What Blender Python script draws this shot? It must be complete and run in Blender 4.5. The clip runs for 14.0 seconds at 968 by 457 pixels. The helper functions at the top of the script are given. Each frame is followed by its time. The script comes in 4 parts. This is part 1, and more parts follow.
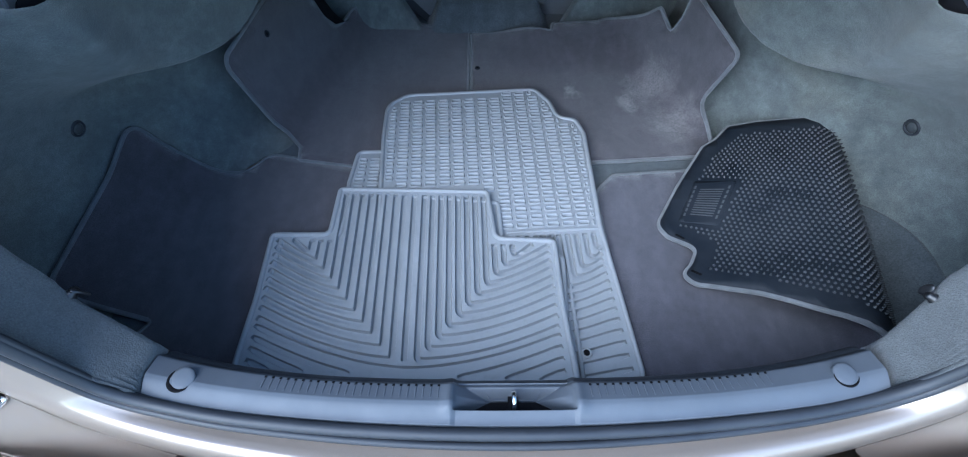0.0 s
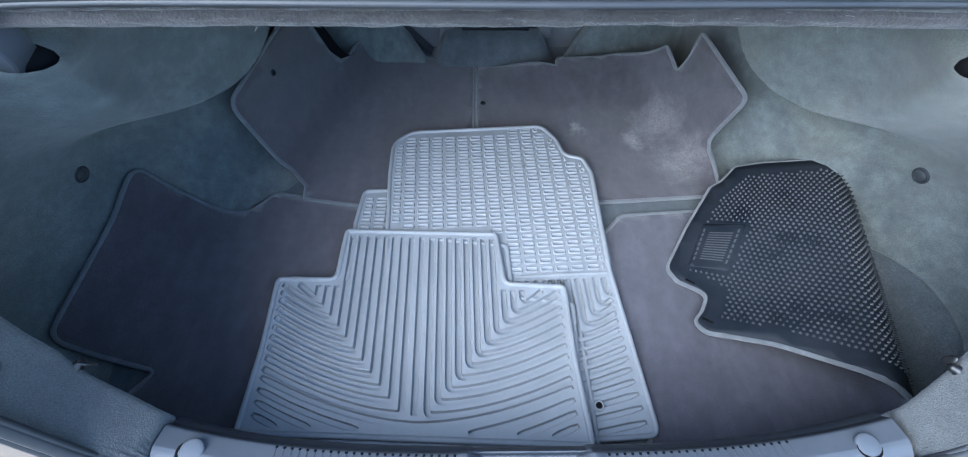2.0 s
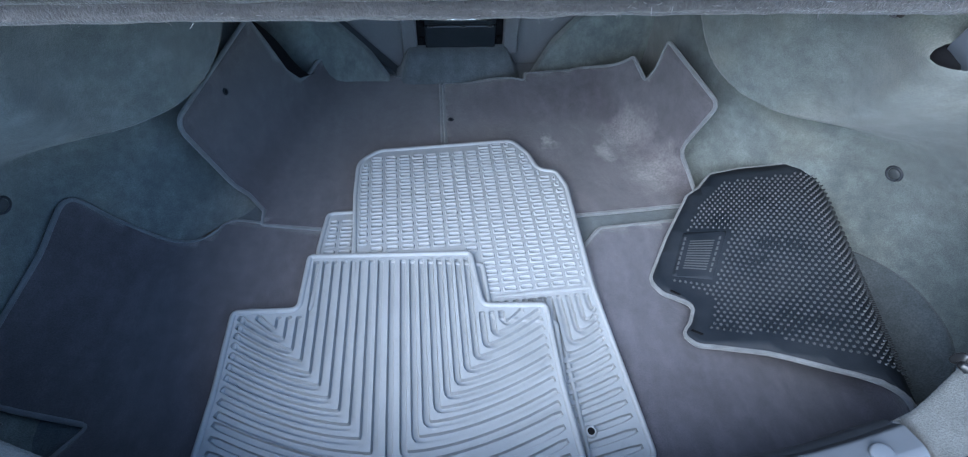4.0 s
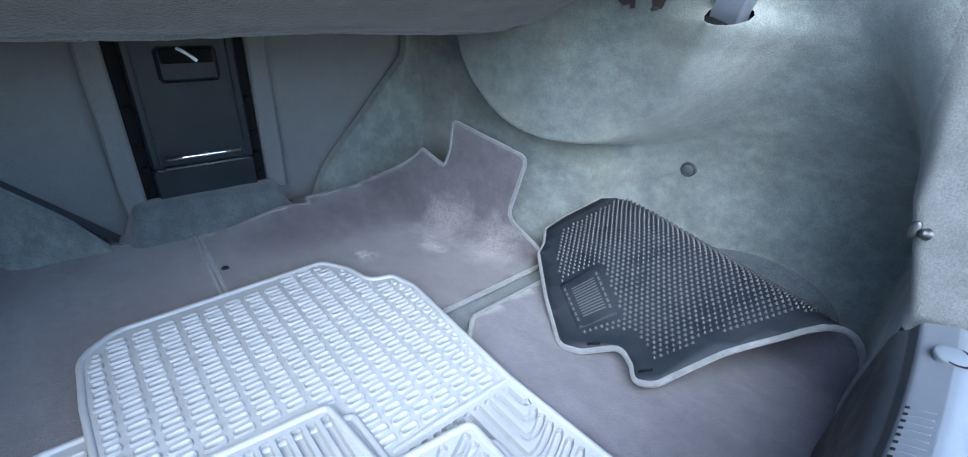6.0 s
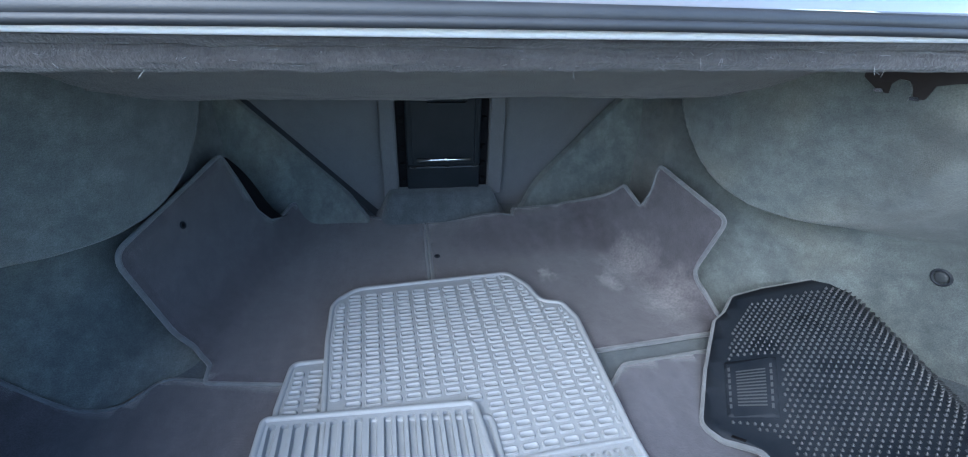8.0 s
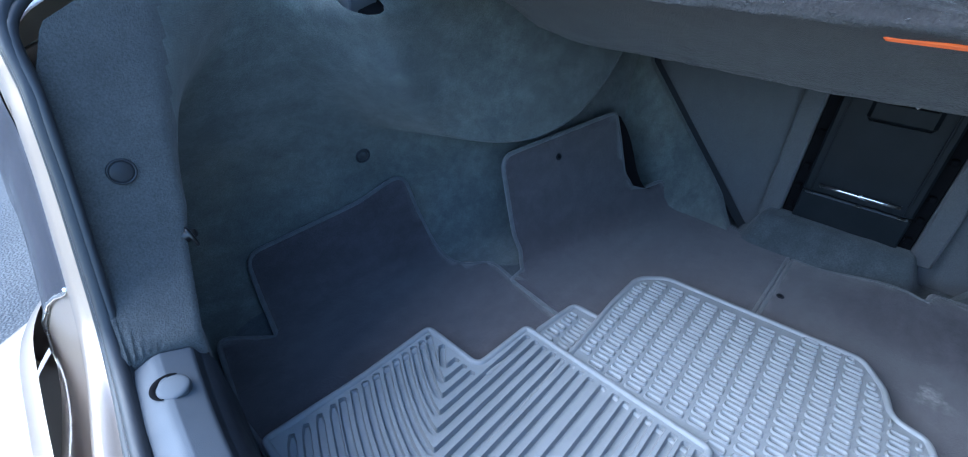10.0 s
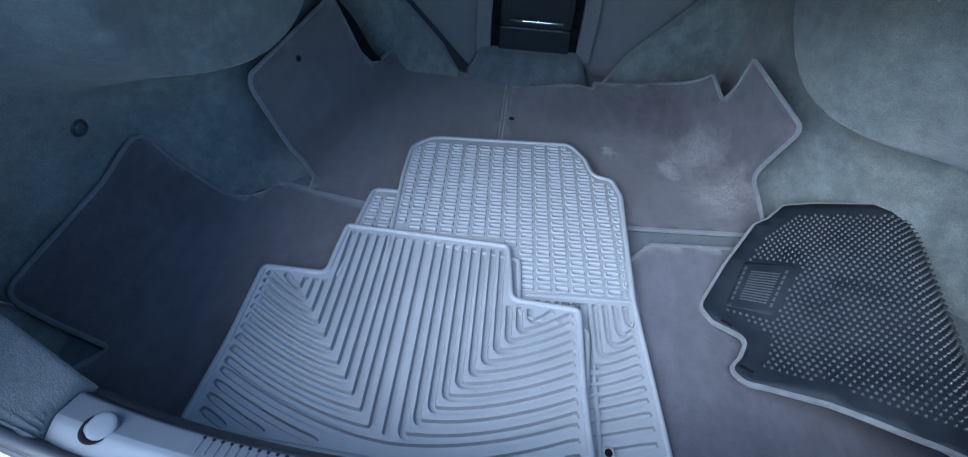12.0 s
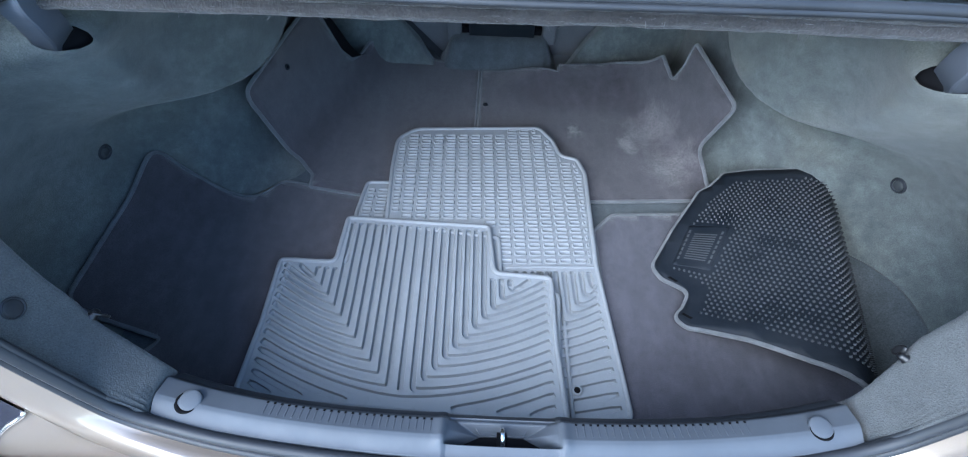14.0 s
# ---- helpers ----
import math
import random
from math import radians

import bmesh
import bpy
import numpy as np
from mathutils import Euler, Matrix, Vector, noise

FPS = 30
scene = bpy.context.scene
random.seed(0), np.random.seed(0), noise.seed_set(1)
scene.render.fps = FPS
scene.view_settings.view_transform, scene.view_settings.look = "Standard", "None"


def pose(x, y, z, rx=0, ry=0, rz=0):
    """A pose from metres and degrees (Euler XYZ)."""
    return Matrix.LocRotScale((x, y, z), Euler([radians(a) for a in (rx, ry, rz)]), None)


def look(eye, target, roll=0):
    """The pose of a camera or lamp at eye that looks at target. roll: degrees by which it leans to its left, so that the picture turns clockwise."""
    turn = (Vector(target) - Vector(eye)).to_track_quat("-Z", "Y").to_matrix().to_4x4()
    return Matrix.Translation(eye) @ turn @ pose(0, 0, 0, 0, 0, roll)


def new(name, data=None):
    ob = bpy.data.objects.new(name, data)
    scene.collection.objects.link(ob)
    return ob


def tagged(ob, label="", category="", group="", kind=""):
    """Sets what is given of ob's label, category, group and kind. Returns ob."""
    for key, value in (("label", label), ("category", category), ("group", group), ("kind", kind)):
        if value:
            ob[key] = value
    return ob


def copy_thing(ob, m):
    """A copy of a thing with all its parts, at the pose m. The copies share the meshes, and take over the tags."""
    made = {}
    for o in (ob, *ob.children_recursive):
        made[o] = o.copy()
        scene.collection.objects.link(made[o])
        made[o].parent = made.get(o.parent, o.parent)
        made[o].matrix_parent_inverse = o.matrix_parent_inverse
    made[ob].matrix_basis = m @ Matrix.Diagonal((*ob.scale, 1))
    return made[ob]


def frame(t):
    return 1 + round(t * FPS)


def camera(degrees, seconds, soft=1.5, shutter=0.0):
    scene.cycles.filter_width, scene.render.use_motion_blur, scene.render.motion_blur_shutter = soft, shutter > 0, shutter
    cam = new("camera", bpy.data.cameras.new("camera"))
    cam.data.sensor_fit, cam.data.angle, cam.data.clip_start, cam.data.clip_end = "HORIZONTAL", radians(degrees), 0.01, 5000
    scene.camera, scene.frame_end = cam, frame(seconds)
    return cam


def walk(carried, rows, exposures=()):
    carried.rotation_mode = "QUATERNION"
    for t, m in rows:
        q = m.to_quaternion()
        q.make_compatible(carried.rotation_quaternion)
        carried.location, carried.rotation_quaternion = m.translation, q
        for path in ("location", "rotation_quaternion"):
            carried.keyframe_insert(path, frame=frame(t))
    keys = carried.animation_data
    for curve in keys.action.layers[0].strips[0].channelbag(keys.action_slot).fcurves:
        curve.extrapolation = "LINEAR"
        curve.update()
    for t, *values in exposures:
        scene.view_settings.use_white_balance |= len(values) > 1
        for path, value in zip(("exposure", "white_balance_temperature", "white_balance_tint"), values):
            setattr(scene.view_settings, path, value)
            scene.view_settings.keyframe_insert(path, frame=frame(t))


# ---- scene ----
cam = camera(91.3, 14.0, soft=1.1)
PATH = [
    (0, (-0.031, 0.008, 0.733), (-0.029, 1.155, -0.905), -0.2),
    (0.5, (-0.042, 0.043, 0.76), (-0.035, 1.196, -0.874), -0.1),
    (1, (-0.045, 0.039, 0.745), (-0.032, 1.194, -0.888), 0.3),
    (1.5, (-0.045, 0.059, 0.752), (-0.028, 1.21, -0.883), 0.4),
    (2, (-0.055, 0.064, 0.763), (-0.033, 1.243, -0.852), 0.7),
    (4.3, (-0.058, 0.092, 0.689), (0.151, 1.387, -0.821), 3.2),
    (4.5, (-0.052, 0.116, 0.666), (0.294, 1.474, -0.76), 2.5),
    (5, (-0.079, 0.173, 0.579), (0.701, 1.547, -0.648), 1.8),
    (5.5, (-0.122, 0.182, 0.504), (0.9, 1.595, -0.474), 3.5),
    (6, (-0.135, 0.184, 0.472), (0.991, 1.554, -0.453), 3.2),
    (6.5, (-0.133, 0.179, 0.482), (1.012, 1.546, -0.423), 3.4),
    (7, (-0.126, 0.181, 0.505), (1.038, 1.532, -0.4), 3.5),
    (7.5, (-0.125, 0.152, 0.527), (0.855, 1.638, -0.384), 3.0),
    (8, (-0.101, 0.138, 0.579), (0.212, 1.839, -0.426), 2.3),
    (8.5, (-0.046, 0.128, 0.563), (-0.616, 1.737, -0.479), 2.4),
    (9, (-0.011, 0.133, 0.545), (-1.067, 1.482, -0.487), 2.7),
    (9.2, (-0.007, 0.137, 0.535), (-1.139, 1.423, -0.494), 2.6),
    (11.3, (-0.009, 0.148, 0.577), (-0.909, 1.442, -0.642), 3.8),
    (11.5, (-0.015, 0.128, 0.599), (-0.672, 1.468, -0.732), 2.6),
    (12, (-0.032, 0.057, 0.646), (-0.12, 1.407, -0.827), 3.4),
    (12.5, (-0.034, -0.009, 0.715), (-0.099, 1.327, -0.773), 1.2),
    (13, (-0.041, -0.01, 0.751), (-0.077, 1.253, -0.799), 1.0),
    (13.5, (-0.036, 0.004, 0.769), (-0.058, 1.238, -0.805), 1.5),
    (14, (-0.024, 0.011, 0.777), (-0.043, 1.224, -0.813), 1.6),
]
walk(cam, [(t, look(eye, target, roll)) for t, eye, target, roll in PATH],
     ((0.0, 2.02, 5250, 5), (1.0, 2.17, 5450, 5), (1.5, 2.25, 5500, 5), (2.0, 2.4, 5500, 5), (4.5, 2.52, 5500, 5), (5.0, 2.85, 5600, 5), (6.0, 2.93, 5550, 5), (7.0, 2.98, 5550, 5), (7.5, 2.7, 5550, 5), (8.0, 2.25, 5500, 5), (8.5, 2.23, 5350, 5),
      (9.0, 2.45, 5200, 5), (11.5, 2.1, 5050, 5), (12.0, 2.15, 5100, 5), (12.5, 2.75, 5200, 5), (13.0, 2.78, 5300, 5), (13.5, 2.5, 5400, 5), (14.0, 2.22, 5450, 5)))

# ---- world, sun, exposure ----
SUN_EL, SUN_AZ = 45.0, -140.0  # degrees above the horizon; degrees from +y towards +x
world = bpy.data.worlds.new("world")
scene.world = world
world.use_nodes = True
wn = world.node_tree
sky = wn.nodes.new("ShaderNodeTexSky")
sky.sky_type, sky.sun_disc = "NISHITA", False
sky.sun_elevation, sky.sun_rotation = radians(SUN_EL), radians(SUN_AZ)
wn.nodes["Background"].inputs["Strength"].default_value = 0.15
wn.links.new(sky.outputs["Color"], wn.nodes["Background"].inputs["Color"])
sun_data = bpy.data.lights.new("sun", "SUN")
sun_data.energy, sun_data.angle, sun_data.color = 1.15, radians(60), (1.0, 0.98, 0.95)
sun = new("sun", sun_data)
_e, _a = radians(SUN_EL), radians(SUN_AZ)
sun.matrix_world = look((4 * math.sin(_a) * math.cos(_e), 4 * math.cos(_a) * math.cos(_e), 4 * math.sin(_e)), (0, 0, 0))


# ---- materials ----
def nodes_of(name, rough=0.8, metal=0.0, color=(0.5, 0.5, 0.5)):
    m = bpy.data.materials.new(name)
    m.use_nodes = True
    t = m.node_tree
    b = t.nodes["Principled BSDF"]
    b.inputs["Roughness"].default_value = rough
    b.inputs["Metallic"].default_value = metal
    b.inputs["Base Color"].default_value = (*color, 1)
    return m, t, b


def noise_node(t, scale, detail=3.0, rough=0.6, coord="Object"):
    c = t.nodes.new("ShaderNodeTexCoord")
    n = t.nodes.new("ShaderNodeTexNoise")
    n.inputs["Scale"].default_value, n.inputs["Detail"].default_value, n.inputs["Roughness"].default_value = scale, detail, rough
    t.links.new(c.outputs[coord], n.inputs["Vector"])
    return n


def ramp_node(t, src, lo, hi, a, b):
    r = t.nodes.new("ShaderNodeMapRange")
    r.inputs["From Min"].default_value, r.inputs["From Max"].default_value = lo, hi
    r.inputs["To Min"].default_value, r.inputs["To Max"].default_value = a, b
    t.links.new(src, r.inputs["Value"])
    return r.outputs["Result"]


def mix_color(t, fac, a, b, mode="MIX"):
    m = t.nodes.new("ShaderNodeMix")
    m.data_type, m.blend_type = "RGBA", mode
    for value, k in ((a, 6), (b, 7)):
        if isinstance(value, tuple):
            m.inputs[k].default_value = (*value, 1)
        else:
            t.links.new(value, m.inputs[k])
    if isinstance(fac, float):
        m.inputs[0].default_value = fac
    else:
        t.links.new(fac, m.inputs[0])
    return m.outputs[2]


def bump_node(t, b, heights, strength=0.6):
    last = None
    for src, dist in heights:
        n = t.nodes.new("ShaderNodeBump")
        n.inputs["Strength"].default_value, n.inputs["Distance"].default_value = strength, dist
        t.links.new(src, n.inputs["Height"])
        if last:
            t.links.new(last.outputs["Normal"], n.inputs["Normal"])
        last = n
    t.links.new(last.outputs["Normal"], b.inputs["Normal"])


def blob_mask(t, places, size, warp):
    """0..1: soft, ragged patches at the given places."""
    total = None
    n = noise_node(t, 28.0, 5.0, 0.7)
    c = t.nodes.new("ShaderNodeTexCoord")
    for place, k in places:
        d = t.nodes.new("ShaderNodeVectorMath")
        d.operation = "DISTANCE"
        t.links.new(c.outputs["Object"], d.inputs[0])
        d.inputs[1].default_value = place
        w = t.nodes.new("ShaderNodeMath")
        w.operation = "MULTIPLY_ADD"
        t.links.new(n.outputs["Fac"], w.inputs[0])
        w.inputs[1].default_value, w.inputs[2].default_value = -warp, warp * 0.5
        s = t.nodes.new("ShaderNodeMath")
        s.operation = "ADD"
        t.links.new(d.outputs["Value"], s.inputs[0])
        t.links.new(w.outputs[0], s.inputs[1])
        r = ramp_node(t, s.outputs[0], size * k, 0.0, 0.0, 1.0)
        if total is None:
            total = r
        else:
            a = t.nodes.new("ShaderNodeMath")
            a.operation = "MAXIMUM"
            t.links.new(total, a.inputs[0])
            t.links.new(r, a.inputs[1])
            total = a.outputs[0]
    return total


def carpet(name, a, b, fine=900.0, pile=0.0016, sheen=0.35, tint=None, stains=(), stain=(0.22, 0.205, 0.2), even=1.0):
    m, t, p = nodes_of(name, 0.95)
    big, mid, small = noise_node(t, 7.0, 4.0), noise_node(t, 60.0, 4.0, 0.65), noise_node(t, fine, 2.0, 0.7)
    col = mix_color(t, ramp_node(t, big.outputs["Fac"], 0.3, 0.7, 0, 1), a, b)
    if tint:
        col = mix_color(t, ramp_node(t, noise_node(t, 4.3, 2.0).outputs["Fac"], 0.48, 0.7, 0, 0.8), col, tint)
    col = mix_color(t, ramp_node(t, mid.outputs["Fac"], 0.35, 0.75, 0.0, 0.38 * even), col, tuple(min(1, v * 1.7) for v in b))
    brushed = noise_node(t, 1.0, 5.0, 0.62)
    stretch = t.nodes.new("ShaderNodeMapping")
    stretch.inputs["Scale"].default_value, stretch.inputs["Rotation"].default_value = (34.0, 13.0, 22.0), (0.2, 0.1, 0.6)
    t.links.new(brushed.inputs["Vector"].links[0].from_socket, stretch.inputs["Vector"])
    t.links.new(stretch.outputs["Vector"], brushed.inputs["Vector"])
    col = mix_color(t, ramp_node(t, brushed.outputs["Fac"], 0.36, 0.70, 0.0, 0.38 * even), col, tuple(v * 0.58 for v in a))
    col = mix_color(t, ramp_node(t, brushed.outputs["Fac"], 0.50, 0.32, 0.0, 0.22 * even), col, tuple(min(1, v * 1.5) for v in b))
    col = mix_color(t, ramp_node(t, small.outputs["Fac"], 0.3, 0.7, 0.55, 0.0), col, tuple(v * 0.35 for v in a))
    if stains:
        mask = blob_mask(t, stains, 0.075, 0.11)
        f = t.nodes.new("ShaderNodeMath")
        f.operation = "MULTIPLY"
        t.links.new(mask, f.inputs[0])
        t.links.new(ramp_node(t, noise_node(t, 240.0, 3.0).outputs["Fac"], 0.3, 0.7, 0.25, 1.0), f.inputs[1])
        col = mix_color(t, f.outputs[0], col, stain)
    t.links.new(col, p.inputs["Base Color"])
    p.inputs["Sheen Weight"].default_value, p.inputs["Sheen Roughness"].default_value = sheen, 0.6
    p.inputs["Specular IOR Level"].default_value = 0.15
    bump_node(t, p, ((mid.outputs["Fac"], 0.0007), (small.outputs["Fac"], pile)), 0.7)
    return m


def rubber(name, color, rough=0.5, dust=0.25, shine=0.5):
    m, t, p = nodes_of(name, rough, color=color)
    p.inputs["Specular IOR Level"].default_value = shine
    big, small = noise_node(t, 14.0, 5.0), noise_node(t, 420.0, 2.0)
    col = mix_color(t, ramp_node(t, big.outputs["Fac"], 0.35, 0.7, 0, dust), color, tuple(min(1, v * 1.35 + 0.02) for v in color))
    col = mix_color(t, ramp_node(t, noise_node(t, 95.0, 4.0).outputs["Fac"], 0.55, 0.75, 0, 0.3), col, tuple(v * 0.7 for v in color))
    t.links.new(col, p.inputs["Base Color"])
    t.links.new(ramp_node(t, big.outputs["Fac"], 0.3, 0.7, rough - 0.08, rough + 0.12), p.inputs["Roughness"])
    bump_node(t, p, ((small.outputs["Fac"], 0.0003),), 0.4)
    return m


def plastic(name, color, rough=0.42, grain=1200.0, shine=0.5):
    m, t, p = nodes_of(name, rough, color=color)
    p.inputs["Specular IOR Level"].default_value = shine
    big, small = noise_node(t, 18.0, 5.0), noise_node(t, grain, 1.0)
    t.links.new(mix_color(t, ramp_node(t, big.outputs["Fac"], 0.4, 0.7, 0, 0.35), color, tuple(min(1, v * 1.3 + 0.01) for v in color)), p.inputs["Base Color"])
    t.links.new(ramp_node(t, noise_node(t, 40.0, 5.0).outputs["Fac"], 0.3, 0.7, rough - 0.07, rough + 0.1), p.inputs["Roughness"])
    bump_node(t, p, ((small.outputs["Fac"], 0.0002),), 0.5)
    return m


def paint(name, color):
    m, t, p = nodes_of(name, 0.38, 0.55, color)
    flake = noise_node(t, 2500.0, 1.0)
    t.links.new(mix_color(t, ramp_node(t, flake.outputs["Fac"], 0.4, 0.7, 0, 0.35), color, tuple(min(1, v * 1.5) for v in color)), p.inputs["Base Color"])
    p.inputs["Coat Weight"].default_value, p.inputs["Coat Roughness"].default_value = 0.8, 0.06
    bump_node(t, p, ((noise_node(t, 25.0, 4.0).outputs["Fac"], 0.0004),), 0.2)
    return m


def plain(name, color, rough=0.5, metal=0.0, shine=0.5):
    m, t, p = nodes_of(name, rough, metal, color)
    p.inputs["Specular IOR Level"].default_value = shine
    n = noise_node(t, 70.0, 4.0)
    t.links.new(ramp_node(t, n.outputs["Fac"], 0.3, 0.7, max(0.03, rough - 0.08), rough + 0.08), p.inputs["Roughness"])
    return m


def asphalt():
    m, t, p = nodes_of("asphalt", 0.9)
    v = t.nodes.new("ShaderNodeTexVoronoi")
    c = t.nodes.new("ShaderNodeTexCoord")
    v.inputs["Scale"].default_value = 110.0
    t.links.new(c.outputs["Object"], v.inputs["Vector"])
    col = mix_color(t, ramp_node(t, noise_node(t, 1.3, 5.0).outputs["Fac"], 0.35, 0.7, 0, 1), (0.06, 0.06, 0.062), (0.11, 0.105, 0.1))
    col = mix_color(t, ramp_node(t, v.outputs["Distance"], 0.1, 0.5, 0.45, 0.0), col, (0.24, 0.23, 0.22))
    t.links.new(col, p.inputs["Base Color"])
    bump_node(t, p, ((v.outputs["Distance"], -0.006),), 0.8)
    return m


LINER = carpet("liner_felt", (0.098, 0.114, 0.111), (0.142, 0.157, 0.149), 560.0, 0.0013, 0.25, (0.20, 0.195, 0.155), even=1.3)
# liner felt darkened and greyed, so the jamb's shade sits in its colour
JAMB_SHADE_FELT = carpet("jamb_shade_felt", (0.078, 0.082, 0.083), (0.108, 0.112, 0.111), 560.0, 0.0013, 0.2, even=0.7)
FLOOR_FELT = carpet("floor_felt", (0.070, 0.082, 0.088), (0.095, 0.107, 0.112), 380.0, 0.0014, 0.2)
SHELF_FELT = carpet("shelf_felt", (0.046, 0.042, 0.042), (0.062, 0.057, 0.056), 360.0, 0.0026, 0.22)
MAT_PILE = carpet("mat_pile", (0.056, 0.050, 0.056), (0.081, 0.073, 0.080), 520.0, 0.0012, 0.35)
# mat pile tinted bluer, putting blue sky light into its colour
MAT_SKYLIT = carpet("mat_pile_skylit", (0.054, 0.052, 0.064), (0.081, 0.077, 0.092), 520.0, 0.0012, 0.35)
MAT_DUSTY = carpet("mat_pile_dusty", (0.056, 0.050, 0.056), (0.081, 0.073, 0.080), 520.0, 0.0012, 0.35,
                   stains=(((0.352, 0.905, 0.03), 1.0), ((0.385, 0.795, 0.02), 1.0), ((0.30, 0.86, 0.01), 0.45), ((0.17, 0.90, 0.01), 0.35)))
BINDING = carpet("binding_cloth", (0.114, 0.119, 0.124), (0.155, 0.160, 0.165), 1500.0, 0.0006, 0.3)
GREY_RUBBER = rubber("grey_rubber", (0.230, 0.239, 0.245), 0.47)
BLACK_RUBBER = rubber("black_rubber", (0.007, 0.010, 0.015), 0.62, 0.5, 0.2)
# nibs coloured paler than their backing to stand in for highlights
NIB_LIT_RUBBER = rubber("nib_lit_rubber", (0.030, 0.033, 0.037), 0.30, 0.35)
SEAL_RUBBER = rubber("seal_rubber", (0.026, 0.028, 0.032), 0.44, 0.3, 0.35)
SILL_PLASTIC = plastic("sill_plastic", (0.078, 0.086, 0.098), 0.52, shine=0.34)
# sill plastic darkened for the shaded inner side; also the pins' dark rings
SILL_SHADE_PIN_RING = plastic("sill_shade_pin_ring", (0.026, 0.029, 0.035), 0.5, shine=0.25)
DARK_PLASTIC = plastic("dark_plastic", (0.011, 0.014, 0.017), 0.42, shine=0.16)
PANEL_CLOTH = carpet("panel_cloth", (0.128, 0.130, 0.134), (0.142, 0.143, 0.146), 900.0, 0.0008, 0.15, even=0.25)
PIN_PLASTIC = plastic("pin_plastic", (0.050, 0.054, 0.057), 0.5, shine=0.3)
BODY_PAINT = paint("bronze_paint", (0.36, 0.29, 0.23))
BARE_METAL = plain("bright_steel", (0.75, 0.75, 0.74), 0.22, 1.0)
ARM_METAL = plain("coated_arm", (0.10, 0.11, 0.13), 0.36, 0.1)
PALE_STRIP = plain("pale_strip", (0.78, 0.78, 0.80), 0.32)
LABEL_INK = plain("label_grey", (0.045, 0.048, 0.052), 0.6)
LAMP_GLASS = plain("smoked_lamp", (0.03, 0.03, 0.04), 0.12)
GLOSS_BLACK = plain("gloss_black", (0.010, 0.010, 0.011), 0.34)
GAP_SHADE = plain("gap_shade", (0.045, 0.048, 0.052), 0.95, shine=0.1)
BLACK = plain("black_gap", (0.006, 0.006, 0.007), 0.9, shine=0.08)
GAP_BROWN = plain("gap_brown", (0.034, 0.028, 0.027), 0.7, shine=0.2)
ASPHALT = asphalt()
AMBER, _t, _p = nodes_of("amber_lens", 0.3, color=(0.66, 0.16, 0.025))
_p.inputs["Emission Color"].default_value, _p.inputs["Emission Strength"].default_value = (1.0, 0.14, 0.03, 1), 0.07


# ---- mesh helpers ----
def mesh_of(name, verts, faces, material=None, smooth=True):
    me = bpy.data.meshes.new(name)
    me.from_pydata([tuple(v) for v in verts], [], faces)
    me.validate()
    bm = bmesh.new()
    bm.from_mesh(me)
    bmesh.ops.recalc_face_normals(bm, faces=bm.faces)
    bm.to_mesh(me)
    bm.free()
    me.polygons.foreach_set("use_smooth", [smooth] * len(me.polygons))
    if material:
        me.materials.append(material)
    return me


def part(name, data, parent=None, label=""):
    """One mesh object; data: a mesh. Under a parent it keeps its world place."""
    ob = new(name, data)
    if parent:
        ob.parent = parent
        ob.matrix_parent_inverse = world_of(parent).inverted()
    return tagged(ob, label)


def world_of(ob):
    m = ob.matrix_parent_inverse @ ob.matrix_basis if ob.parent else ob.matrix_basis
    return world_of(ob.parent) @ m if ob.parent else m.copy()


def thing(name, place, label, category, group="", kind=""):
    ob = new(name)
    ob.empty_display_size = 0.05
    ob.location = place
    return tagged(ob, label, category, group, kind)


def structure(name, data, label, category):
    return tagged(new(name, data), label, category, kind="structure")


def grid_mesh(name, rows, material, closed_u=False, closed_v=False, smooth=True, skip=None):
    """rows: equal rows of points."""
    n, m = len(rows), len(rows[0])
    verts = [p for row in rows for p in row]
    faces = []
    for i in range(n if closed_u else n - 1):
        for j in range(m if closed_v else m - 1):
            if skip and skip(i, j):
                continue
            i2, j2 = (i + 1) % n, (j + 1) % m
            faces.append((i * m + j, i2 * m + j, i2 * m + j2, i * m + j2))
    return mesh_of(name, verts, faces, material, smooth)


def lerp_table(table, x):
    keys = [k for k, _ in table]
    return float(np.interp(x, keys, [v for _, v in table]))


def sstep(a, b, x):
    f = min(1.0, max(0.0, (x - a) / (b - a)))
    return f * f * (3 - 2 * f)


def spline(points, per=10, closed=False):
    """Catmull-Rom through the points."""
    ps = [Vector(p) for p in points]
    n = len(ps)
    out = []
    for i in range(n if closed else n - 1):
        p1, p2 = ps[i], ps[(i + 1) % n]
        p0 = ps[i - 1] if (closed or i > 0) else p1 * 2 - p2
        p3 = ps[(i + 2) % n] if (closed or i + 2 < n) else p2 * 2 - p1
        for k in range(per):
            t = k / per
            out.append(0.5 * ((2 * p1) + (p2 - p0) * t + (2 * p0 - 5 * p1 + 4 * p2 - p3) * t * t + (3 * p1 - p0 - 3 * p2 + p3) * t ** 3))
    if not closed:
        out.append(ps[-1])
    return out


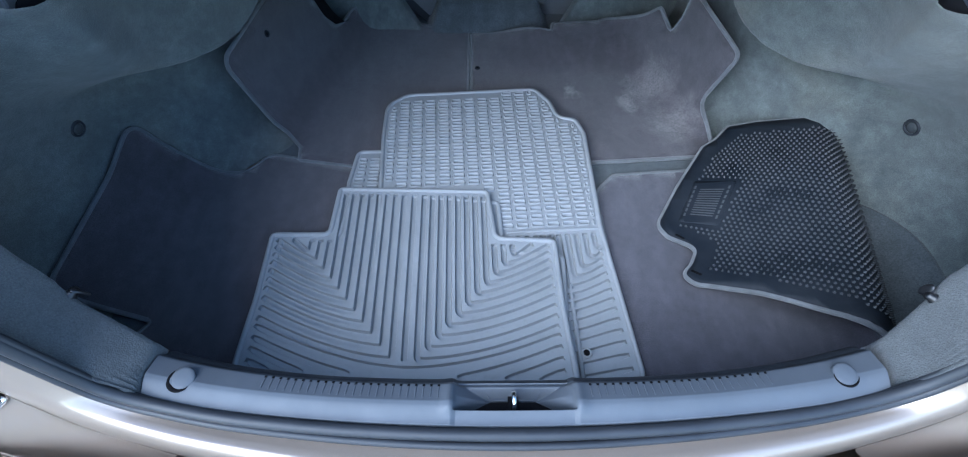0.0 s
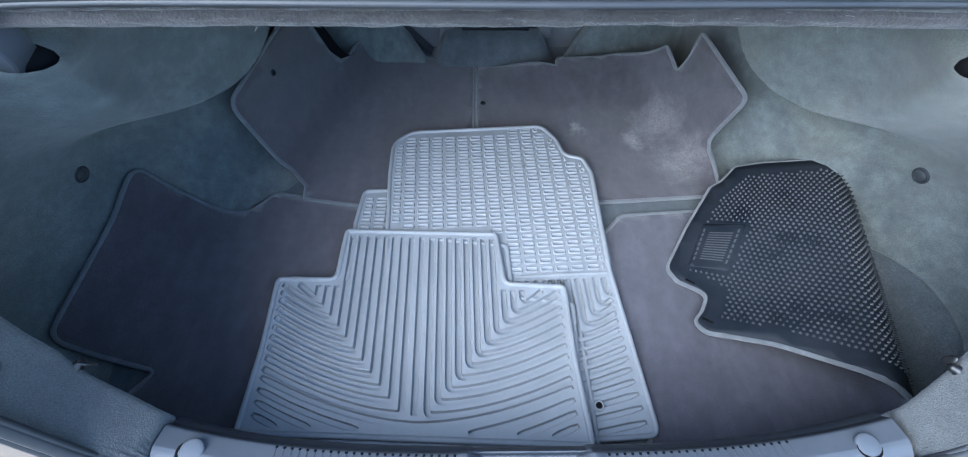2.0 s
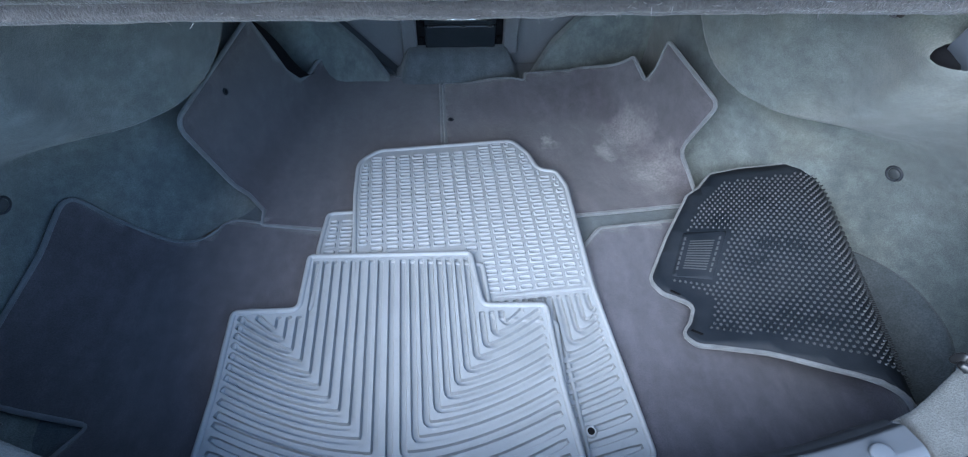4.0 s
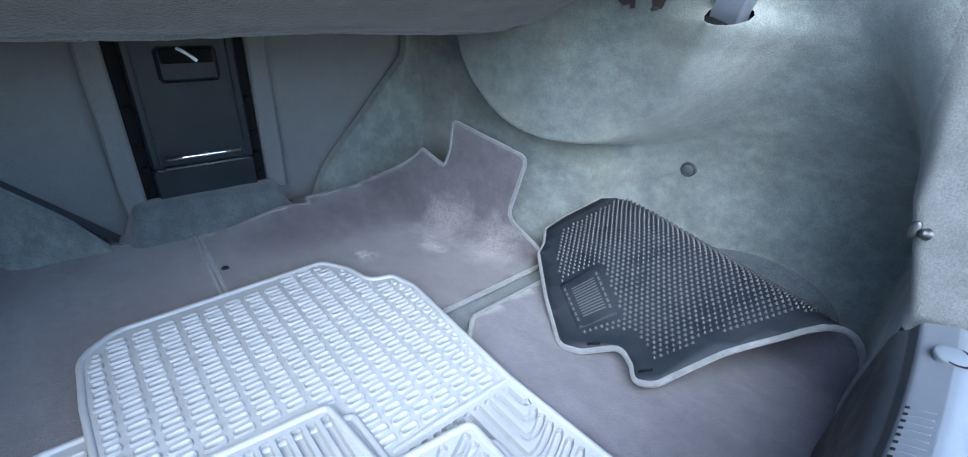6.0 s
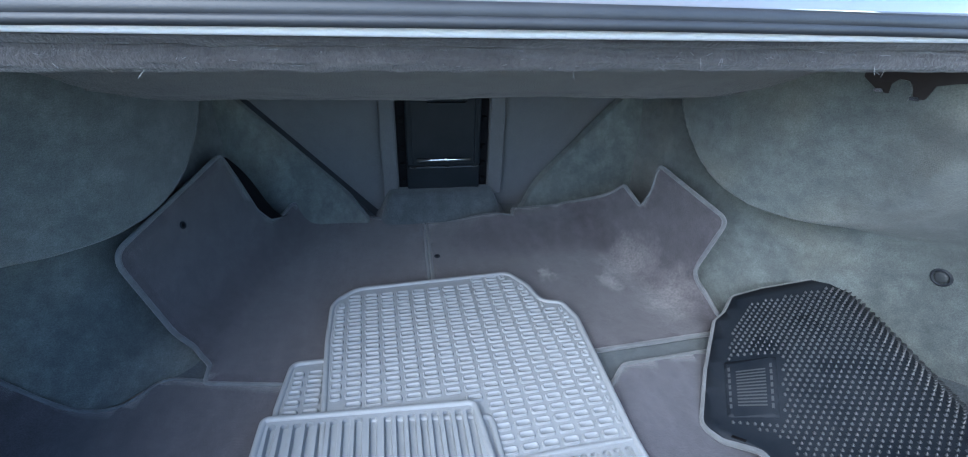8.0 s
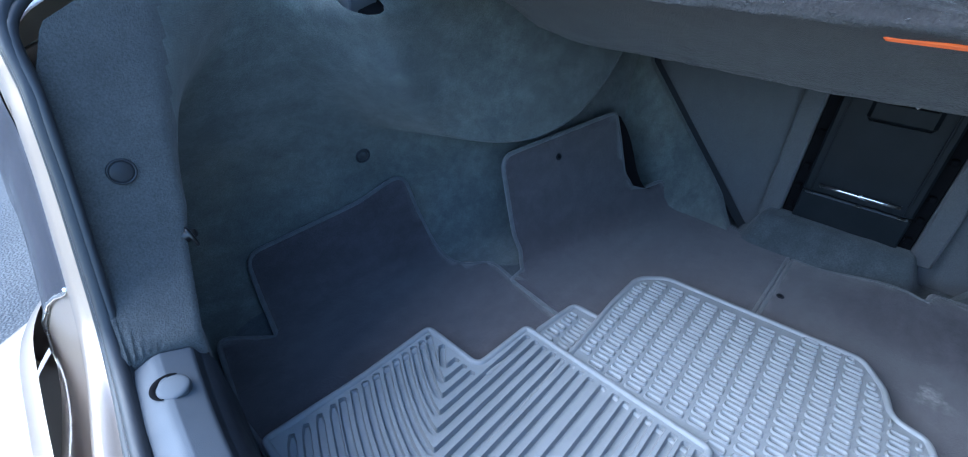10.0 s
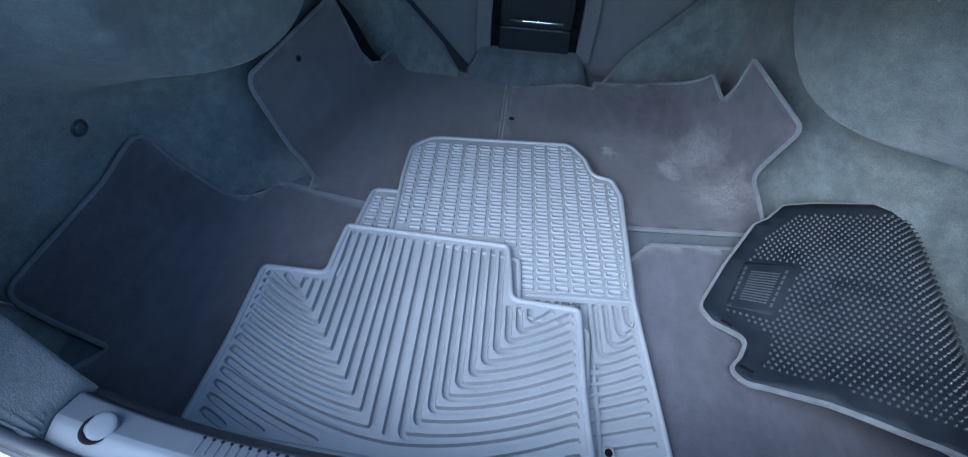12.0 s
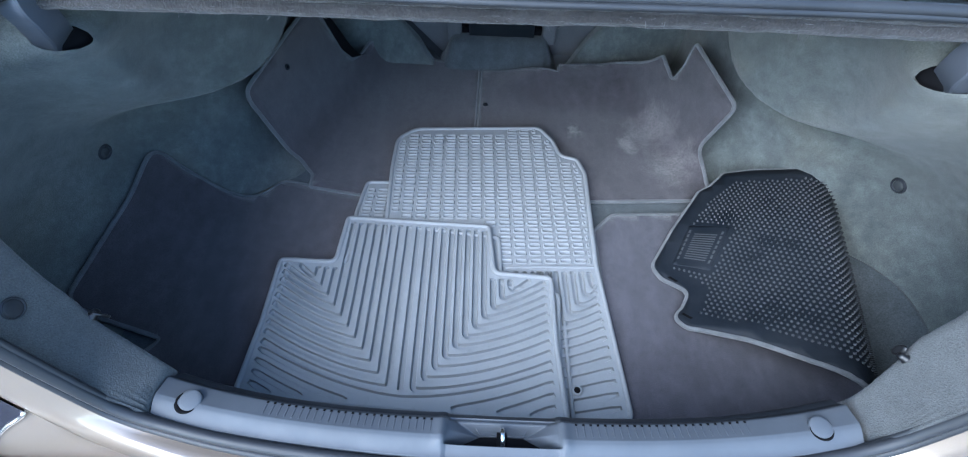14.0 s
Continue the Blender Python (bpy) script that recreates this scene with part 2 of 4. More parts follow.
def tube_geo(path, radius, sides=8, closed=False, flat=1.0, up=Vector((0, 0, 1))):
    """Verts and faces of a tube along a path; radius: a number or a function of 0..1."""
    verts, faces, n = [], [], len(path)
    for i, p in enumerate(path):
        a = path[i - 1] if (closed or i) else p
        b = path[(i + 1) % n] if (closed or i < n - 1) else p
        d = (b - a).normalized()
        side = d.cross(up)
        side = side.normalized() if side.length > 1e-5 else Vector((1, 0, 0))
        top = side.cross(d)
        r = radius(i / max(1, n - 1)) if callable(radius) else radius
        for k in range(sides):
            q = 2 * math.pi * k / sides
            verts.append(p + side * (r * math.cos(q)) + top * (r * flat * math.sin(q)))
    for i in range(n if closed else n - 1):
        for k in range(sides):
            a, b = i * sides, ((i + 1) % n) * sides
            faces.append((a + k, a + (k + 1) % sides, b + (k + 1) % sides, b + k))
    if not closed:
        faces.append(tuple(range(sides)))
        faces.append(tuple((n - 1) * sides + k for k in reversed(range(sides))))
    return verts, faces


def tube(name, path, radius, material, sides=8, closed=False, flat=1.0, up=Vector((0, 0, 1))):
    return mesh_of(name, *tube_geo(path, radius, sides, closed, flat, up), material)


def merged(name, pieces, material, smooth=True):
    verts, faces = [], []
    for v, f in pieces:
        o = len(verts)
        verts += [tuple(p) for p in v]
        faces += [tuple(i + o for i in q) for q in f]
    return mesh_of(name, verts, faces, material, smooth)


def box_geo(x0, x1, y0, y1, z0, z1, b=0.0):
    """A box with chamfered upright and top edges."""
    def ring(i, z):
        return [(x0 + i + b, y0 + i, z), (x1 - i - b, y0 + i, z), (x1 - i, y0 + i + b, z), (x1 - i, y1 - i - b, z),
                (x1 - i - b, y1 - i, z), (x0 + i + b, y1 - i, z), (x0 + i, y1 - i - b, z), (x0 + i, y0 + i + b, z)]
    rows = [ring(b, z0), ring(0, z0 + b), ring(0, z1 - b), ring(b, z1)] if b else None
    if not b:
        v = [(x, y, z) for z in (z0, z1) for x, y in ((x0, y0), (x1, y0), (x1, y1), (x0, y1))]
        return v, [(0, 1, 2, 3), (4, 5, 6, 7), (0, 1, 5, 4), (1, 2, 6, 5), (2, 3, 7, 6), (3, 0, 4, 7)]
    v = [p for r in rows for p in r]
    f = [(i * 8 + k, i * 8 + (k + 1) % 8, i * 8 + 8 + (k + 1) % 8, i * 8 + 8 + k) for i in range(3) for k in range(8)]
    return v, f + [tuple(range(8)), tuple(range(24, 32))]


def box(name, x0, x1, y0, y1, z0, z1, material, b=0.002):
    return mesh_of(name, *box_geo(x0, x1, y0, y1, z0, z1, b), material, False)


def lathe_geo(profile, sides=20):
    """profile: (radius, z) from the axis outward and back."""
    v = [(r * math.cos(2 * math.pi * k / sides), r * math.sin(2 * math.pi * k / sides), z) for r, z in profile for k in range(sides)]
    f = [(i * sides + k, i * sides + (k + 1) % sides, (i + 1) * sides + (k + 1) % sides, (i + 1) * sides + k)
         for i in range(len(profile) - 1) for k in range(sides)]
    return v, f


def moved(geo, m):
    return [m @ Vector(p) for p in geo[0]], geo[1]


def round_poly(corners, step=0.006):
    """A closed outline from (x, y, radius) corners, with round corners."""
    out, n = [], len(corners)
    for i in range(n):
        a, p, b = (Vector(corners[k % n][:2]) for k in (i - 1, i, i + 1))
        r = corners[i][2]
        u, w = (a - p), (b - p)
        half = u.angle(w) / 2
        cut = min(r / math.tan(half), 0.48 * u.length, 0.48 * w.length)
        if r <= 0 or cut < 1e-4:
            out.append(p)
            continue
        s, e = p + u.normalized() * cut, p + w.normalized() * cut
        k = max(3, int(cut * 2 / step))
        for j in range(k + 1):
            t = j / k
            out.append(s * (1 - t) ** 2 + p * (2 * t * (1 - t)) + e * t * t)
    return out


def resampled(outline, step):
    out, n = [], len(outline)
    for i in range(n):
        a, b = outline[i], outline[(i + 1) % n]
        k = max(1, int((b - a).length / step))
        out += [a.lerp(b, j / k) for j in range(k)]
    return out


# ---- the boot's side liners ----
MID_X = -0.012
FLOOR_EDGE = ((0.20, 0.50), (0.26, 0.60), (0.34, 0.65), (0.45, 0.62), (0.6, 0.54), (0.68, 0.47), (0.75, 0.425), (0.85, 0.40), (1.0, 0.375), (1.26, 0.35))
WALL_MID = ((0.20, 0.72), (0.36, 0.735), (0.45, 0.725), (0.58, 0.685), (0.66, 0.665), (0.74, 0.59), (0.85, 0.525), (1.0, 0.48), (1.26, 0.465))
WALL_TOP = ((0.20, 0.57), (0.34, 0.58), (0.45, 0.59), (0.60, 0.585), (0.75, 0.56), (0.9, 0.52), (1.26, 0.47))
JAMB_X = ((0.0, 0.40), (0.215, 0.405), (0.27, 0.443), (0.335, 0.468), (0.41, 0.488), (0.50, 0.505))
JAMB_Y = ((0.0, 0.212), (0.215, 0.214), (0.30, 0.250), (0.39, 0.263), (0.50, 0.285))


def table_smooth(table, y):
    return sum(lerp_table(table, y + d) * 0.2 for d in (-0.03, -0.015, 0, 0.015, 0.03))


HOLES = {1: (0.508, 0.450, 0.0220, 0.0120), -1: (0.505, 0.464, 0.0190, 0.0128)}


def wall_x(y, z, s=1):
    """How far the liner stands from the boot's middle at y and height z."""
    a, m, t = (table_smooth(k, y) for k in (FLOOR_EDGE, WALL_MID, WALL_TOP))
    if s > 0:
        m += 0.014 * sstep(0.70, 0.6, y)
    else:
        m += 0.012 * sstep(0.50, 0.62, y) * sstep(0.80, 0.70, y)
        a += 0.035 * sstep(0.50, 0.60, y) * sstep(0.74, 0.68, y)
    r = 0.16 if y < 0.66 else 0.16 - 0.06 * sstep(0.66, 0.8, y)
    if z < r:
        x = a + (m - a) * math.sqrt(max(0, 1 - (1 - z / r) ** 2))
    else:
        x = m + (t - m) * sstep(r, 0.5, z)
    # the wheel housing swells inwards above its rounded lower edge
    e = math.hypot((y - 0.765) / 0.315, (z - 0.53) / 0.315) if s < 0 else math.hypot((y - 0.738) / 0.288, (z - 0.53) / 0.318)
    near = sstep(0.72, 0.50, y)
    x -= (0.090 - 0.02 * sstep(0.75, 0.98, y)) * sstep(1.012 + 0.07 * near, 0.955 - 0.17 * near, e)
    # a rounded ridge runs from the hinge hole down to the lower edge
    hy, hz = HOLES[s][:2]
    clear = 1 - math.exp(-((y - hy) / 0.045) ** 2 - ((z - hz - 0.01) / 0.04) ** 2)
    x -= 0.016 * clear * sstep(0.43, 0.36, z) * sstep(0.73, 0.60, y) * math.exp(-((e - 0.82) / 0.10) ** 2)
    # the felt turns away above a swollen lip where the hinge arm comes through
    x += (0.034 * sstep(hz - 0.015, hz + 0.016, z) - 0.010 * math.exp(-((z - hz + 0.022) / 0.02) ** 2)) * math.exp(-((y - hy) / 0.055) ** 2)
    # the jamb beside the opening, and the pocket behind its edge
    ye = lerp_table(JAMB_Y, z)
    xj = lerp_table(JAMB_X, z) + 0.10 * (y - 0.15) + (0.020 if s > 0 else -0.022) * sstep(0.30, 0.205, z)
    x = xj + (x - xj) * sstep(ye - 0.004, ye + 0.045 + 0.09 * sstep(0.30, 0.5, z), y)
    return x + 0.004 * noise.noise((y * 9, z * 9, 3.1 * s))




SILL_MID = 0.002


def sill_u(x):
    return abs(x - SILL_MID) / 0.403


def sill_in(x):
    return 0.177 + 0.030 * sill_u(x) ** 3


def sill_out(x):
    return 0.126 + 0.026 * sill_u(x) ** 2


def sill_z(x, f):
    """Top of the trim; f: 0 at the outer edge, 1 at the inner one."""
    z = 0.196 + 0.018 * sill_u(x) ** 4 + 0.005 * x
    z += 0.006 * sstep(0.0, 0.40, f) + 0.002 - 0.008 * max(0.0, min(1.0, (f - 0.46) / 0.38)) - 0.014 * sstep(0.80, 1.0, f) ** 2
    d = abs(x - SILL_MID)
    ramp = lambda v: max(0.0, min(1.0, v))
    # raised cheeks either side of a flared latch recess with a steep front and a sloping back
    z += 0.0035 * math.exp(-((d - 0.072) / 0.007) ** 2) * sstep(0.10, 0.35, f)
    half = 0.058 - 0.033 * ramp((f - 0.33) / 0.29) + 0.010 * ramp((f - 0.62) / 0.38)
    z -= 0.034 * min(ramp((0.068 - d) / (0.068 - half)), ramp((f - 0.29) / 0.04), ramp((1.04 - f) / 0.42))
    z -= 0.003 * ramp((0.070 - d) / 0.005)
    return z


def side_liner(name, s):
    HOLE = HOLES[s]
    ys = [0.146 + 0.174 * i / 34 for i in range(34)] + [0.32 + 0.92 * i / 140 for i in range(141)]
    rows, keep = [], []
    for y in ys:
        top = 0.50 + 0.020 * sstep(0.24, 0.30, y) * sstep(0.52, 0.46, y) - 0.015 * sstep(0.52, 0.7, y)
        if y < 0.27:
            top = lerp_table(((0.146, 0.210), (0.155, 0.229), (0.160, 0.257), (0.167, 0.307), (0.175, 0.362), (0.182, 0.42), (0.205, 0.468), (0.27, 0.50)), y)
        row, flags = [], []
        for j in range(101):
            z = 0.195 * j / 36 if j <= 36 else 0.195 + (top - 0.195) * (j - 36) / 64
            yy, zz = y, z
            e = math.hypot((y - HOLE[0]) / HOLE[2], (z - HOLE[1]) / HOLE[3])
            if 0.2 < e < 1.6:
                k = 1 / e if e < 1 else (1 + (e - 1) * 0.75) / e
                yy, zz = HOLE[0] + (y - HOLE[0]) * k, HOLE[1] + (z - HOLE[1]) * k
            flags.append(e < 1)
            ring = 0.008 * math.exp(-((max(1, e) - 1.0) / 0.5) ** 2)
            row.append((MID_X + s * (wall_x(yy, zz, s) - ring), yy, zz))
        if y < 0.2115:
            end = SILL_MID + s * 0.403
            f = max(0.0, min(1.0, (y - sill_out(end)) / (sill_in(end) - sill_out(end))))
            row = [(max(p[0], 0.4075) if s > 0 else min(p[0], -0.4035), p[1], p[2]) for p in row]
            row[36] = (0.4055 if s > 0 else -0.4015, y, sill_z(end, f) - 0.003)
        rows.append(row)
        keep.append(flags)
    me = grid_mesh(name, rows, LINER, skip=lambda i, j: (ys[i] < 0.2115 and j < 36) or keep[i][j] and keep[i + 1][j] and keep[i][j + 1] and keep[i + 1][j + 1])
    me.materials.append(JAMB_SHADE_FELT)
    for p in me.polygons:
        c = p.center
        if c.y < lerp_table(JAMB_Y, c.z) + 0.012:
            p.material_index = 1
    ob = structure(name, me, "dark grey-green felt side liner of the boot, dusty and worn", "side liner")
    return ob


side_liner("wall_left", -1)
side_liner("wall_right", 1)

# floor sheet
rows = []
for i in range(41):
    y = 0.20 + 1.06 * i / 40
    w = max(wall_x(y, 0.0), 0.45) + 0.004
    rows.append([(MID_X + w * (2 * j / 40 - 1), y, 0.0015 * noise.noise((j * 0.4, i * 0.4, 0))) for j in range(41)])
structure("floor", grid_mesh("floor", rows, FLOOR_FELT), "dark grey felt boot floor under the mats", "boot floor")

# the floor felt laps up the side pocket in a rounded tongue
rows = []
for i in range(41):
    y = 0.275 + 0.33 * i / 40
    top = 0.006 + 0.058 * max(0.0, 1 - ((y - 0.43) / 0.155) ** 2) ** 0.6
    row = [(MID_X + wall_x(y, max(0.0, top * k / 10), 1) - 0.007, y, top * k / 10 + 0.003) for k in range(11)]
    x, y2, z = row[-1]
    rows.append(row + [(x + 0.002, y2, z + 0.0018), (x + 0.005, y2, z + 0.0018), (x + 0.010, y2, z)])
part("felt_tongue", grid_mesh("felt_tongue", rows, FLOOR_FELT), bpy.data.objects["floor"], "rounded felt flap lapping up the side pocket")

# ---- rear wall: liner with a V-shaped opening, seat-back panels ----
BACK_Y = 1.20


def back_liner():
    """Felt corner pieces on both sides of the V-shaped opening."""
    pieces = []
    for s in (-1, 1):
        rows = []
        for i in range(25):
            z = 0.46 * i / 24
            inner = 0.168 + 0.245 * z / 0.27 if z < 0.33 else 0.467
            inner = min(inner, 0.452)
            outer = wall_x(1.2, z, s) + 0.02
            row = []
            for j in range(13):
                f = j / 12
                x = inner + (outer - inner) * f
                y = BACK_Y - 0.055 * sstep(0.12, 0.0, z) ** 2 - 0.05 * f ** 3 + 0.002 * noise.noise((x * 14, z * 14, s))
                row.append((MID_X + s * x, y, z))
            row.insert(0, (MID_X + s * (inner + 0.001), row[0][1] + 0.03, z))
            row.insert(1, (MID_X + s * (inner + 0.0), row[1][1] + 0.006, z))
            rows.append(row)
        v = [p for r in rows for p in r]
        m = len(rows[0])
        pieces.append((v, [(i * m + j, i * m + j + 1, (i + 1) * m + j + 1, (i + 1) * m + j) for i in range(24) for j in range(m - 1)]))
    return merged("wall_back", pieces, LINER)


structure("wall_back", back_liner(), "grey-green felt end liner with a V-shaped opening", "end liner")
rows = [[(x * 0.5 + MID_X, 1.245 + 0.003 * noise.noise((x * 6, z * 9, 1)), z) for x in [k / 12 - 1 for k in range(25)]] for z in [0.5 * i / 16 for i in range(17)]]
structure("seat_back", grid_mesh("seat_back", rows, PANEL_CLOTH), "dark cloth-covered back of the rear seat", "seat back")

# dark strip standing in for the shade in the left liner gap
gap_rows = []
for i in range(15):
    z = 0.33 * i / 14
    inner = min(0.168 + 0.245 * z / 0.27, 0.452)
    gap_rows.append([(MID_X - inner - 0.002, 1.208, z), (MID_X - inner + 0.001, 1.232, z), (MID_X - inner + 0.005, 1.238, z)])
part("shade_strip", grid_mesh("shade_strip", gap_rows, GAP_SHADE), bpy.data.objects["seat_back"], "dark strip standing in for shade beside the liner")

# ---- ceiling: underside of the parcel shelf ----
SHELF = ((0.507, 0.537), (0.4990, 0.533), (0.4970, 0.527), (0.4990, 0.5215), (0.5030, 0.5185), (0.5000, 0.5145), (0.4985, 0.5085), (0.502, 0.5025), (0.512, 0.500), (0.527, 0.5045), (0.545, 0.500), (0.60, 0.487), (0.66, 0.468),
         (0.72, 0.443), (0.765, 0.418), (0.782, 0.408), (0.79, 0.404), (0.798, 0.406), (0.803, 0.415), (0.81, 0.425), (0.9, 0.425), (1.25, 0.425))
prof = spline([(0, y, z) for y, z in SHELF], 4)
rows = []
for i in range(81):
    x = -0.58 + 1.16 * i / 80
    sag = 0.004 * noise.noise((x * 5, 0.3, 0)) + 0.02 * sstep(0.36, 0.52, abs(x))
    rows.append([(x + MID_X, p.y + 0.003 * noise.noise((x * 30, k * 0.4, 2)) + 0.006 * noise.noise((x * 3, 7, 1)),
                  p.z + sag * sstep(0.5, 0.8, p.y) + 0.002 * noise.noise((x * 40, k * 0.7, 5))) for k, p in enumerate(prof)])
structure("ceiling", grid_mesh("ceiling", rows, SHELF_FELT), "dark grey felt underside of the parcel shelf with a rolled front edge", "parcel shelf")

# ---- sill trim with latch recess ----
def sill():
    root = thing("sill_trim", (SILL_MID, 0.16, 0.0), "grey plastic loading sill trim with ribbed band and latch recess", "sill trim")
    rows, face = [], []
    xs = sorted({round(SILL_MID - 0.403 + 0.806 * i / 260, 5) for i in range(261)} | {round(SILL_MID + k * (0.020 + 0.0012 * i), 5) for i in range(48) for k in (-1, 1)})
    for x in xs:
        a, b = sill_out(x), sill_in(x)
        row = [(x, a - 0.002, 0.165), (x, a - 0.001, sill_z(x, 0) - 0.004)]
        row += [(x, a + (b - a) * k / 60, sill_z(x, k / 60)) for k in range(61)]
        rows.append(row)
        face.append([row[-1], (x, b + 0.004, sill_z(x, 1) - 0.004), (x, b + 0.008, sill_z(x, 1) - 0.015), (x, b + 0.014, 0.12), (x, b + 0.018, 0.0)])
    panel = grid_mesh("panel", rows, SILL_PLASTIC)
    # the inner edge's shade is put into its colour
    panel.materials.append(SILL_SHADE_PIN_RING)
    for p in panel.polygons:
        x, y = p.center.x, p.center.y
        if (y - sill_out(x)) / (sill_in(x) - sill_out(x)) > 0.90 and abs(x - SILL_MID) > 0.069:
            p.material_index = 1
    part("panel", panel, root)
    part("inner_face", grid_mesh("inner_face", face, SILL_SHADE_PIN_RING), root, "inner face of the sill, coloured dark for its shade")
    rib = mesh_of("rib", *box_geo(-0.0008, 0.0008, -0.0060, 0.0085, -0.001, 0.0006, 0.0003), SILL_PLASTIC, False)
    slot_dot = mesh_of("slot", *box_geo(-0.0014, 0.0014, -0.0012, 0.0016, -0.0006, 0.0007, 0.0003), BLACK, False)
    for lo, hi in ((-0.278, -0.082), (0.088, 0.286)):
        for k in range(24):
            x = lo + (hi - lo) * k / 23
            a, b = sill_out(x), sill_in(x)
            tilt = math.degrees(math.atan2(sill_z(x, 0.80) - sill_z(x, 0.50), 0.30 * (b - a)))
            ob = part("rib", rib, root)
            ob.matrix_basis = pose(x, a + (b - a) * 0.64, sill_z(x, 0.64), tilt)
            ob = part("slot", slot_dot, root)
            ob.matrix_basis = pose(x, a + (b - a) * 0.83, sill_z(x, 0.83), tilt)
    cap_geo = lathe_geo(((0.0001, 0.0016), (0.0085, 0.0015), (0.0112, 0.0010), (0.0124, 0.0002), (0.0126, -0.0008), (0.0126, -0.004)), 28)
    for s in (-1, 1):
        x = 0.001 + s * 0.363
        y = sill_out(x) + (sill_in(x) - sill_out(x)) * 0.50
        m = pose(x, y, sill_z(x, 0.46) - 0.0005, 3, s * -5, s * -6)
        cap = part("cap", mesh_of("cap", *cap_geo, SILL_PLASTIC), root, "round plastic screw cap")
        cap.matrix_basis = m
        # crescent-shaped groove round the lower half
        arc = []
        for k in range(25):
            q = radians((140 if s < 0 else 185) + 165 * k / 24)
            w = 0.0003 + (0.0046 if s < 0 else 0.0026) * math.sin(math.pi * k / 24) ** 0.8
            arc.append([(r * math.cos(q), r * math.sin(q), h) for r, h in ((0.0122, 0.0006), (0.0122 + w * 0.5, 0.0020), (0.0122 + w, 0.0010))])
        part("cap_groove", grid_mesh("cap_groove", arc, BLACK), cap, "dark crescent gap").matrix_parent_inverse = Matrix()
    # the end faces
    for s in (-1, 1):
        x = SILL_MID + s * 0.403
        a, b = sill_out(x), sill_in(x)
        ring = [(x, a, 0.165)] + [(x, a + (b - a) * k / 10, sill_z(x, k / 10)) for k in range(11)] + [(x, b + 0.018, 0.0), (x, a + 0.03, 0.0)]
        part("end_cap", mesh_of("end_cap", ring, [tuple(range(len(ring)))], SILL_PLASTIC, False), root)
    corners = [(SILL_MID + k * w, sill_out(0) + (sill_in(0) - sill_out(0)) * f) for k, w, f in ((-1, 0.057, 0.335), (1, 0.057, 0.335), (1, 0.026, 0.615), (-1, 0.026, 0.615))]
    floor_z = sill_z(SILL_MID, 0.45)
    slot = [(x, y, floor_z + h) for h in (-0.004, 0.0012) for x, y in corners]
    part("latch_slot", mesh_of("latch_slot", slot, [(0, 1, 2, 3), (4, 5, 6, 7)] + [(k, (k + 1) % 4, 4 + (k + 1) % 4, 4 + k) for k in range(4)], BLACK, False), root, "black latch slot")
    y, z = sill_out(0) + (sill_in(0) - sill_out(0)) * 0.66, sill_z(SILL_MID, 0.66)
    y2, z2 = sill_in(0) - 0.004, sill_z(SILL_MID, 0.93)
    frame_path = [Vector((SILL_MID + k * w, yy, zz + 0.0008)) for k, w, yy, zz in ((-1, 0.036, y2, z2), (-1, 0.026, y, z), (1, 0.026, y, z), (1, 0.036, y2, z2))]
    part("recess_edge", tube("recess_edge", frame_path, 0.0013, SILL_PLASTIC, 6), root, "raised edge round the recess's back")
    return root


sill()
striker = thing("striker", (0.002, 0.153, 0.172), "bright steel latch striker loop in the sill recess", "latch striker")
path = spline([(SILL_MID, y, z) for y, z in ((0.146, 0.168), (0.146, 0.188), (0.1485, 0.1955), (0.154, 0.198), (0.1595, 0.1955), (0.162, 0.188), (0.162, 0.168))], 5)
part("loop", tube("loop", path, 0.0028, BARE_METAL, 10, up=Vector((1, 0, 0))), striker)
part("base_plate", box("base_plate", SILL_MID - 0.006, SILL_MID + 0.006, 0.142, 0.166, 0.1690, 0.1705, BLACK, 0.0006), striker)

# ---- rubber weatherstrip round the opening ----
HALF_SEAL = ((0.0, 0.117, 0.188), (0.15, 0.121, 0.190), (0.29, 0.132, 0.196), (0.379, 0.145, 0.207), (0.420, 0.153, 0.227), (0.440, 0.159, 0.255), (0.461, 0.167, 0.305), (0.480, 0.175, 0.36), (0.498, 0.182, 0.42),
             (0.525, 0.190, 0.475), (0.550, 0.25, 0.503), (0.556, 0.36, 0.514), (0.552, 0.44, 0.524), (0.52, 0.484, 0.532), (0.42, 0.488, 0.537), (0.2, 0.484, 0.540), (0.0, 0.482, 0.541))
loop = [(x, y, z) for x, y, z in HALF_SEAL] + [(-x - 0.002, y, z) for x, y, z in HALF_SEAL[-2:0:-1]]
SEAL_PATH = spline(loop, 8, True)
SEAL_MIDDLE = Vector((0.0, 0.28, 0.38))


def seal_out(p, d, drop=0.0):
    """A point d metres outward of the opening's edge."""
    w = Vector((p.x * 1.0, (p.y - 0.30) * 1.3, 0))
    w = w.normalized() if w.length else w
    return p + w * d + Vector((0, 0, -drop))


